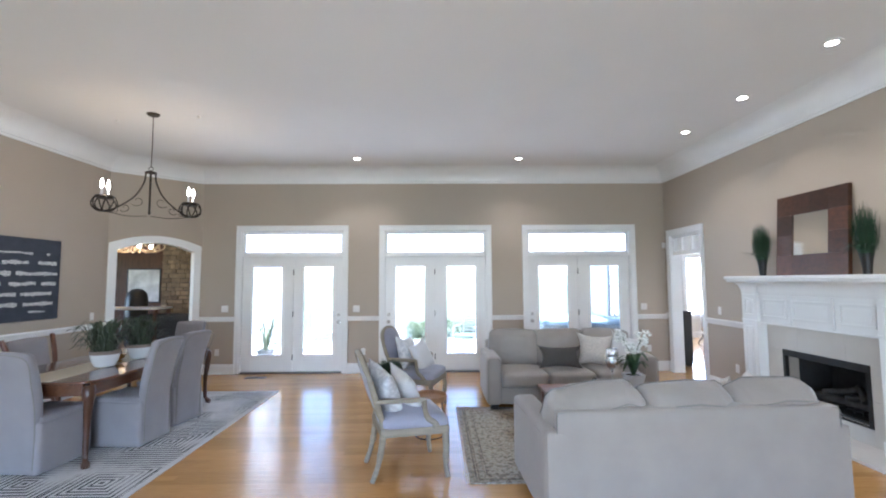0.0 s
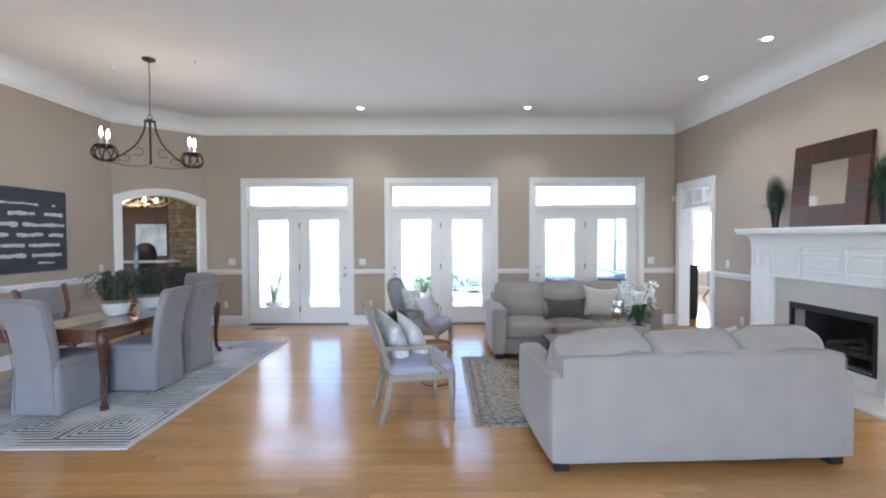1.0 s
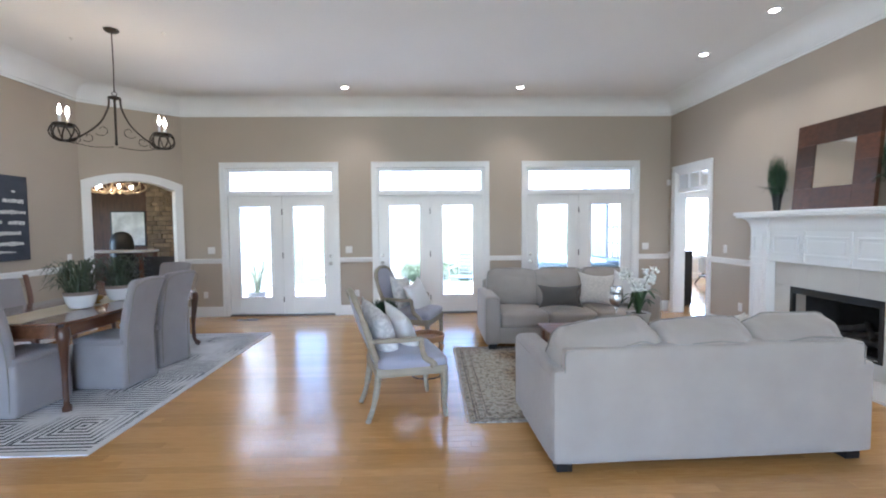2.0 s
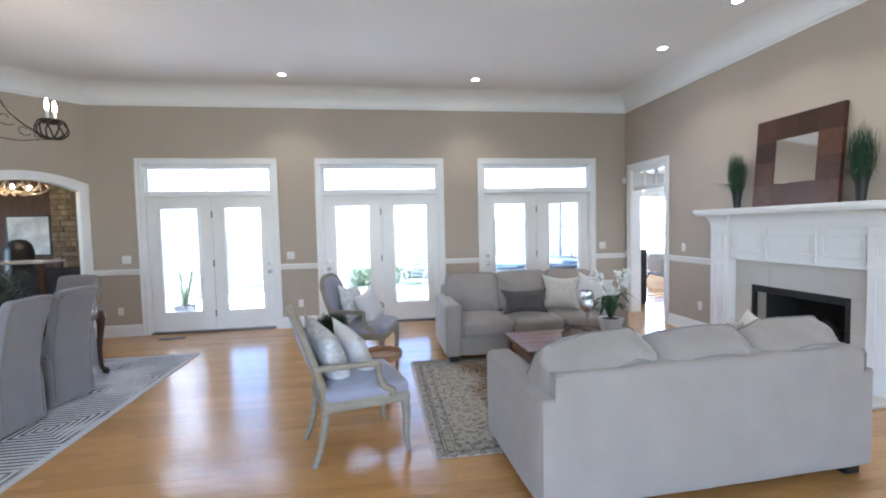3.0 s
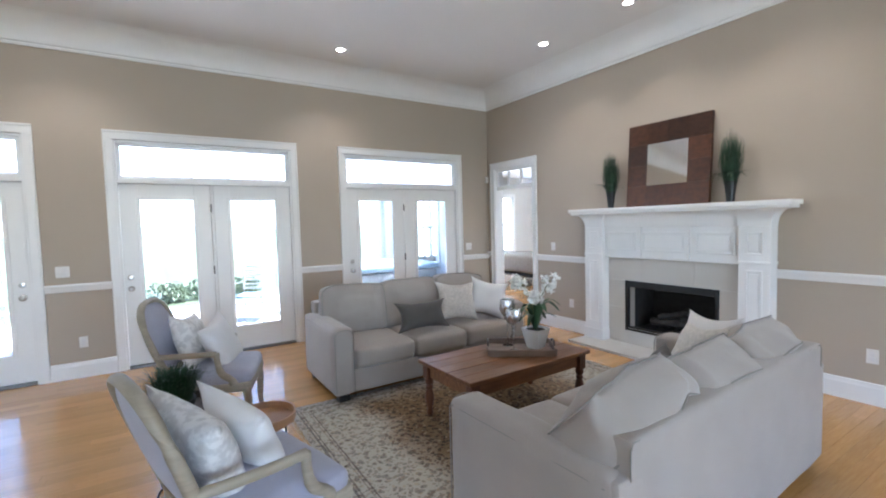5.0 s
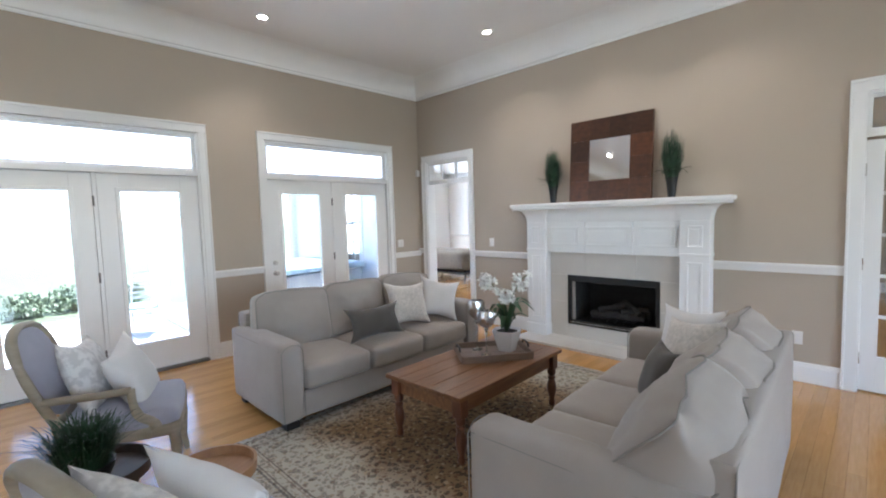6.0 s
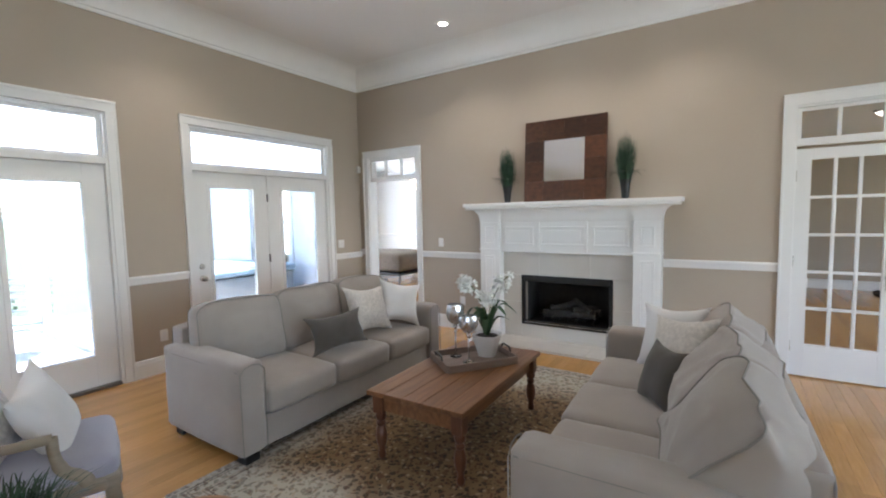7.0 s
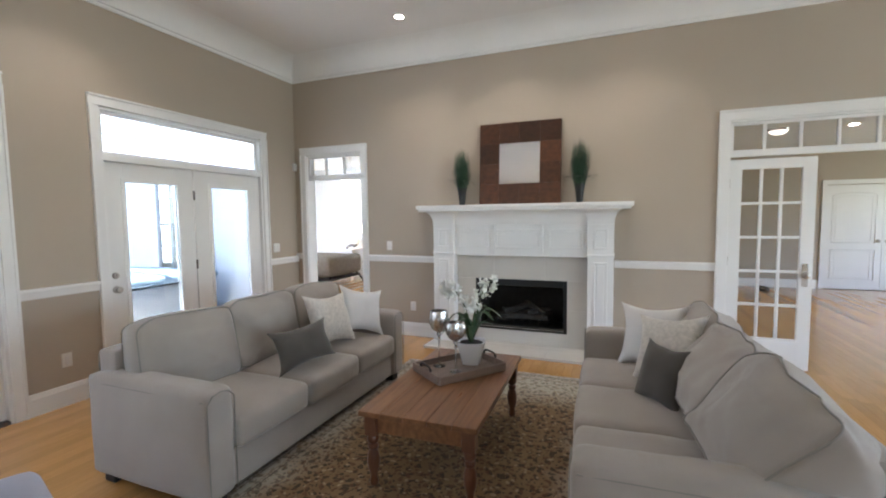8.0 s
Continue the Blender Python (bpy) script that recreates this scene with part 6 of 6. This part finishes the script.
PALE_ART = mat("pale_abstract_paint", (0.78, 0.79, 0.8), 0.7, second=(0.5, 0.51, 0.53), scale=3, mix=0.25)
part("canvas", boxes((-0.44, 0.44, -0.03, -0.001, 0.0, 0.9)), PALE_ART, art)
part("frame", boxes((-0.47, -0.44, -0.04, -0.001, -0.03, 0.93), (0.44, 0.47, -0.04, -0.001, -0.03, 0.93), (-0.44, 0.44, -0.04, -0.001, 0.9, 0.93), (-0.44, 0.44, -0.04, -0.001, -0.03, 0)), BLACK, art)
dc = thing("barrel_chair", -6.72, 12.3, 0.001, 0, "tall round-backed dark chair behind the den counter", "chair")
part("shell", lathe([(0.20, 0.0), (0.22, 0.02), (0.26, 0.6), (0.25, 1.2), (0.21, 1.36), (0.12, 1.45), (0.001, 1.475)], 24), BLACK, dc)
console = thing("den_table", -6.1, 11.0, 0.001, 0, "white-topped bar-height table in the den", "table")
part("top", boxes((-0.9, 0.9, -0.3, 0.3, 1.02, 1.06), bevel=0.006), CERAMIC, console)
for sx in (-1, 1):
    for sy in (-1, 1):
        part("leg", boxes((sx * 0.84 - 0.03, sx * 0.84 + 0.03, sy * 0.25 - 0.03, sy * 0.25 + 0.03, 0, 1.02)), WALNUT_LEG, console)
single("bottle", lathe([(0.035, 0), (0.036, 0.15), (0.014, 0.2), (0.013, 0.28), (0.015, 0.3)], 16), BLACK, pose(-6.75, 11.0, 1.0615), "dark slim bottle on the den table", "bottle")
ant = thing("antler_chandelier", -6.15, 11.3, dh - 0.121, 0, "antler chandelier with warm lit bulbs in the den", "chandelier")
BONE = mat("antler_bone", (0.52, 0.40, 0.25), 0.6, second=(0.36, 0.25, 0.14), scale=8, bump=0.3)
part("rod", tube([(0, 0, 0.12), (0, 0, -0.42)], 0.012, 8), IRON, ant)
rg = random.Random(8)
for k in range(14):
    a = 2 * math.pi * k / 14
    r = rg.uniform(0.45, 0.62)
    bm = tube(curve([(0.05 * math.cos(a), 0.05 * math.sin(a), -0.42), (r * 0.6 * math.cos(a), r * 0.6 * math.sin(a), -0.52), (r * math.cos(a + 0.3), r * math.sin(a + 0.3), -0.4), (r * 0.95 * math.cos(a + 0.55), r * 0.95 * math.sin(a + 0.55), -0.24)], 5), [0.022] * 8 + [0.016] * 5 + [0.008] * 3, 7)
    tube([(r * 0.8 * math.cos(a + 0.15), r * 0.8 * math.sin(a + 0.15), -0.48), (r * 0.82 * math.cos(a), r * 0.82 * math.sin(a), -0.3)], [0.014, 0.004], 6, bm)
    part("antler", bm, BONE, ant)
    if k % 2 == 0:
        part("bulb", lathe([(0.01, 0), (0.02, 0.03), (0.016, 0.07), (0.002, 0.1)], 10, m=Matrix.Translation((r * 0.75 * math.cos(a + 0.2), r * 0.75 * math.sin(a + 0.2), -0.44))), BULB, ant)
lamp("antler_light", "POINT", pose(-6.15, 11.3, dh - 0.62), 2.5, (1, 0.74, 0.45), width=0.25)

# ---- outside ----
LAWN = mat("mown_lawn", (0.10, 0.125, 0.065), 0.9, second=(0.075, 0.10, 0.05), scale=0.6, bump=0.8, bump_scale=30)
PATIO = mat("pale_concrete", (0.58, 0.56, 0.53), 0.85, second=(0.51, 0.49, 0.46), scale=1.5, bump=0.3, bump_scale=60)
SHRUB = mat("shrub_leaf", (0.19, 0.235, 0.15), 0.6, second=(0.15, 0.19, 0.12), scale=5, island=0.4)
BLUE = mat("blue_vinyl_cover", (0.26, 0.36, 0.44), 0.45, second=(0.22, 0.31, 0.39), scale=3, bump=0.2)
single("ground", boxes((-400, 400, NORTH + W + 4.4, 600, -0.6, -0.12), (-400, 400, -400, NORTH + W + 4.4, -0.7, -0.16)), LAWN, kind="structure", label="mown green lawn", category="ground")
pav = new("pavement")
tagged(pav, "pale concrete patio slabs with joints", "patio", "", "structure")
for i in range(7):
    for k in range(3):
        part("slab", boxes((-3.3 + i * 1.228, -3.3 + i * 1.228 + 1.22, NORTH + W + 0.06 + k * 1.43, NORTH + W + 0.06 + k * 1.43 + 1.42, -0.155, -0.03), bevel=0.006), PATIO, pav)
for x in (-2.9, 0.0, 2.32):
    c = thing("porch_column", x, 12.6, -0.031, 0, "white square porch column with base and capital", "column", "porch columns")
    part("shaft", boxes((-0.11, 0.11, -0.11, 0.11, 0.16, 2.62), bevel=0.006), SIDING, c)
    part("base", boxes((-0.15, 0.15, -0.15, 0.15, 0, 0.16), bevel=0.01), SIDING, c)
    part("capital", boxes((-0.15, 0.15, -0.15, 0.15, 2.62, 2.75), bevel=0.01), SIDING, c)
pg = thing("pergola_top", 0, 0, 2.72, 0, "white open pergola rafters over the patio", "pergola")
part("beam", boxes((-3.25, 5.2, 12.52, 12.68, 0, 0.16), bevel=0.006), SIDING, pg)
for k in range(10):
    x = -3.0 + 0.88 * k
    part("rafter", boxes((x - 0.03, x + 0.03, NORTH + W + 0.01, 12.9, 0.161, 0.29), bevel=0.004), SIDING, pg)
# lap siding on the bedroom wing, course by course
wsd = new("wall_bedroom_siding")
tagged(wsd, "white lap siding on the bedroom wing", "wall", "", "structure")
wy0, wy1 = NORTH + W + 1.7, NORTH + W + 2.9
zc = -0.1
while zc < 2.85:
    spans = [(NORTH + W + 0.01, by1 + W)] if (zc + 0.16 <= 0.7 or zc >= 2.3) else [(NORTH + W + 0.01, wy0 - 0.08), (wy1 + 0.08, by1 + W)]
    for a, b in spans:
        t = bmesh.new()
        vs = [t.verts.new(p) for p in ((bx0 - 0.021, a, zc), (bx0 - 0.055, a, zc), (bx0 - 0.032, a, zc + 0.16), (bx0 - 0.021, a, zc + 0.16), (bx0 - 0.021, b, zc), (bx0 - 0.055, b, zc), (bx0 - 0.032, b, zc + 0.16), (bx0 - 0.021, b, zc + 0.16))]
        for f in ((0, 1, 2, 3), (7, 6, 5, 4), (0, 4, 5, 1), (1, 5, 6, 2), (2, 6, 7, 3), (3, 7, 4, 0)):
            t.faces.new([vs[k] for k in f])
        part("siding_course", t, SIDING, wsd)
    zc += 0.16
ww = thing("window_3", bx0 - 0.02, wy0, 0.7, 0, kind="structure", label="white multi-pane window in the siding", category="window")
fb = boxes((-0.06, 0.02, -0.08, 0.03, -0.08, 1.68), (-0.06, 0.02, 1.17, 1.28, -0.08, 1.68), (-0.06, 0.02, 0.03, 1.17, 1.57, 1.68), (-0.06, 0.02, 0.03, 1.17, -0.08, 0.03), bevel=0.004)
for k in (1, 2, 3):
    box(fb, -0.02, 0.01, 1.2 * k / 4 - 0.012, 1.2 * k / 4 + 0.012, 0.03, 1.57)
for k in (1, 2, 3):
    box(fb, -0.021, 0.011, 0.03, 1.17, 1.6 * k / 4 - 0.012, 1.6 * k / 4 + 0.012)
part("frame", fb, TRIM, ww)
wp = part("pane", boxes((-0.006, -0.002, 0.03, 1.17, 0.03, 1.57)), PANE, ww)
wp.visible_shadow = False

spa = thing("covered_spa", 4.15, 11.0, -0.029, 0, "square garden spa under a blue vinyl cover", "spa")
part("cabinet", soft_box(1.75, 1.75, 0.70, 0.06, cuts=6), mat("grey_spa_panel", (0.35, 0.37, 0.39), 0.6), spa)
part("cover", soft_box(1.82, 1.82, 0.12, 0.05, (0, 0, 0.02), 8, 0.006, 1, m=pose(0, 0, 0.70)), BLUE, spa, "blue vinyl cover")


PATIO_METAL = mat("pale_patio_metal", (0.5, 0.5, 0.49), 0.5, second=(0.42, 0.42, 0.41))


def patio_chair(x, y, turn):
    c = thing("patio_chair", x, y, -0.029, turn, "pale metal patio chair with slatted back", "chair", "patio chairs")
    for sx in (-1, 1):
        part("leg", tube(curve([(sx * 0.25, 0.25, 0.0), (sx * 0.25, 0.24, 0.42), (sx * 0.26, 0.2, 0.62), (sx * 0.26, -0.2, 0.64)], 4), 0.013, 8), PATIO_METAL, c)
        part("back_post", tube(curve([(sx * 0.24, -0.28, 0.0), (sx * 0.24, -0.22, 0.42), (sx * 0.24, -0.32, 0.95)], 4), 0.013, 8), PATIO_METAL, c)
    part("seat", boxes((-0.25, 0.25, -0.23, 0.25, 0.41, 0.44), bevel=0.01), BLUE, c, "blue seat pad")
    for k in range(6):
        z = 0.5 + 0.075 * k
        part("slat", boxes((-0.24, 0.24, -0.24 - 0.02 * k, -0.225 - 0.02 * k, z, z + 0.03)), PATIO_METAL, c)


patio_chair(-0.9, 11.3, 160)
patio_chair(-1.7, 11.5, 200)
patio_chair(1.75, 10.9, 150)


def leaf_cloud(n, sx, sy, sz, size, seed, gaps=0.25):
    """Many small leaves scattered through an uneven mass."""
    rg = random.Random(seed)
    bm = bmesh.new()
    made = 0
    while made < n:
        p = Vector((rg.uniform(-1, 1), rg.uniform(-1, 1), rg.uniform(-1, 1)))
        if p.length > 1 + 0.35 * noise.noise(p * 2.2 + Vector((seed, 0, 0))) or noise.noise(p * 3 + Vector((seed, 5, 1))) < -gaps:
            continue
        made += 1
        c = Vector((p.x * sx, p.y * sy, p.z * sz))
        e = Euler((rg.uniform(0, 6.3), rg.uniform(0, 6.3), rg.uniform(0, 6.3))).to_matrix()
        s = size * rg.uniform(0.6, 1.3)
        vs = [bm.verts.new(c + e @ Vector(q) * s) for q in ((-0.5, 0, 0), (0, -0.28, 0.08), (0.5, 0, 0), (0, 0.28, 0.08))]
        bm.faces.new(vs)
    return bm


for i, (x, y, s) in enumerate(((0.5, 14.6, 0.42), (1.3, 14.8, 0.45), (2.1, 14.6, 0.4))):
    b = thing("shrub", x, y, -0.12, 0, "low rounded green shrub at the patio edge", "shrub", "patio shrubs")
    part("foliage", leaf_cloud(900, s, s * 0.8, s * 0.62, 0.085, i + 1), SHRUB, b, at=pose(0, 0, s * 0.55))
    part("stems", tube([(0, 0, -0.02), (0.02, 0.02, s * 0.6)], [0.04, 0.015], 8), WALNUT_LEG, b)
pp = thing("patio_planter", -2.40, 9.75, -0.029, 0, "grey pot with an arching palm-like plant on the patio", "plant")
part("pot", lathe([(0.12, 0), (0.13, 0.01), (0.17, 0.28), (0.18, 0.3), (0.16, 0.3), (0.15, 0.26), (0.001, 0.25)], 24), mat("grey_patio_pot", (0.16, 0.17, 0.18), 0.6), pp)
rg = random.Random(21)
for k in range(24):
    a = rg.uniform(0, 6.28)
    r, h = rg.uniform(0.25, 0.6), rg.uniform(0.3, 0.7)
    part("frond", blade([(0.03 * math.cos(a), 0.03 * math.sin(a), 0.25), (r * 0.4 * math.cos(a), r * 0.4 * math.sin(a), 0.25 + h), (r * math.cos(a), r * math.sin(a), 0.25 + h * 0.6)], 0.03, 0.3, 6), SHRUB, pp)

# far hills beyond the lawn, the haze put into their pale colour
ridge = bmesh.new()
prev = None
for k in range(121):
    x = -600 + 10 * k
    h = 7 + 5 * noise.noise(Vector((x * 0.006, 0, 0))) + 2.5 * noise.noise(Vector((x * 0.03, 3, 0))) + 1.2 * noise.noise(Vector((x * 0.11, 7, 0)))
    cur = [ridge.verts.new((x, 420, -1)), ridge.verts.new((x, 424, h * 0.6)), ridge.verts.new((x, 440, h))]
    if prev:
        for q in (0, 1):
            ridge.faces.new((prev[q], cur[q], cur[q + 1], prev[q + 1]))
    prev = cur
single("backdrop", ridge, mat("haze_painted_woods", (0.2, 0.24, 0.2), 0.9, second=(0.26, 0.3, 0.27), scale=0.05), kind="structure", label="far wooded ridge with haze painted into its colour", category="backdrop")

# ---- floors of oak strips ----
floor = single("floor", boxes((WEST - W, EAST + W, SOUTH - W, NORTH + W - 0.02, -0.1, -0.012), (EAST + W, hx1 + W, hy0, hy1, -0.1, -0.012), (bx0, bx1, by0, by1, -0.1, -0.012), (dx0, dx1, 8.9, dy1, -0.1, -0.012), (dx0, WEST - W, dy0, 8.9, -0.1, -0.012)),
               OAK_SUB, kind="structure", label="glossy honey oak strip floor", category="floor")
rg = random.Random(31)
STRIP = 0.083


def strip_mesh(bm, x0, x1, y0, y1):
    z0, e = -0.0115, 0.0007
    vs = [bm.verts.new(p) for p in ((x0, y0, z0), (x1, y0, z0), (x1, y1, z0), (x0, y1, z0), (x0 + 0.0003, y0 + 0.0003, -e), (x1 - 0.0003, y0 + 0.0003, -e), (x1 - 0.0003, y1 - 0.0003, -e), (x0 + 0.0003, y1 - 0.0003, -e),
                                    (x0 + 0.0009, y0 + 0.0009, 0), (x1 - 0.0009, y0 + 0.0009, 0), (x1 - 0.0009, y1 - 0.0009, 0), (x0 + 0.0009, y1 - 0.0009, 0))]
    for f in ((8, 9, 10, 11), (4, 5, 9, 8), (5, 6, 10, 9), (6, 7, 11, 10), (7, 4, 8, 11), (0, 1, 5, 4), (1, 2, 6, 5), (2, 3, 7, 6), (3, 0, 4, 7)):
        bm.faces.new([vs[k] for k in f])


rest = bmesh.new()
made = 0
y = SOUTH
while y < NORTH - 0.001:
    y1 = min(y + STRIP, NORTH)
    x = WEST - rg.uniform(0, 1.2)
    while x < EAST:
        x1 = x + rg.uniform(0.7, 2.1)
        a, b = max(x, WEST), min(x1, EAST)
        if b - a > 0.01:
            near = 1.9 < y < 6.2 and -1.9 < (a + b) / 2 < 2.2 and made < 300
            if near:
                bm = bmesh.new()
                strip_mesh(bm, a - (a + b) / 2, b - (a + b) / 2, 0, y1 - y)
                part("plank", bm, OAK, floor, at=pose((a + b) / 2, y, 0))
                made += 1
            else:
                strip_mesh(rest, a, b, y, y1)
        x = x1
    y = y1
for rx0, rx1, ry0, ry1 in ((EAST, bx1, by0, by1), (EAST, hx1, hy0, hy1), (dx0, dx1, 8.95, dy1), (dx0, WEST - W, dy0, 8.95)):
    y = ry0
    while y < ry1 - 0.001:
        y1 = min(y + STRIP, ry1)
        x = rx0
        while x < rx1:
            x1 = min(x + rg.uniform(0.9, 2.4), rx1)
            strip_mesh(rest, x, x1, y, y1)
            x = x1
        y = y1
# the sill of the arched opening
strip_mesh(rest, WEST - W, CORNER_B.x, CORNER_B.y, NORTH + W + 0.05)
rs = part("plank_field", rest, OAK, floor)
rs["kind"] = "stuff"
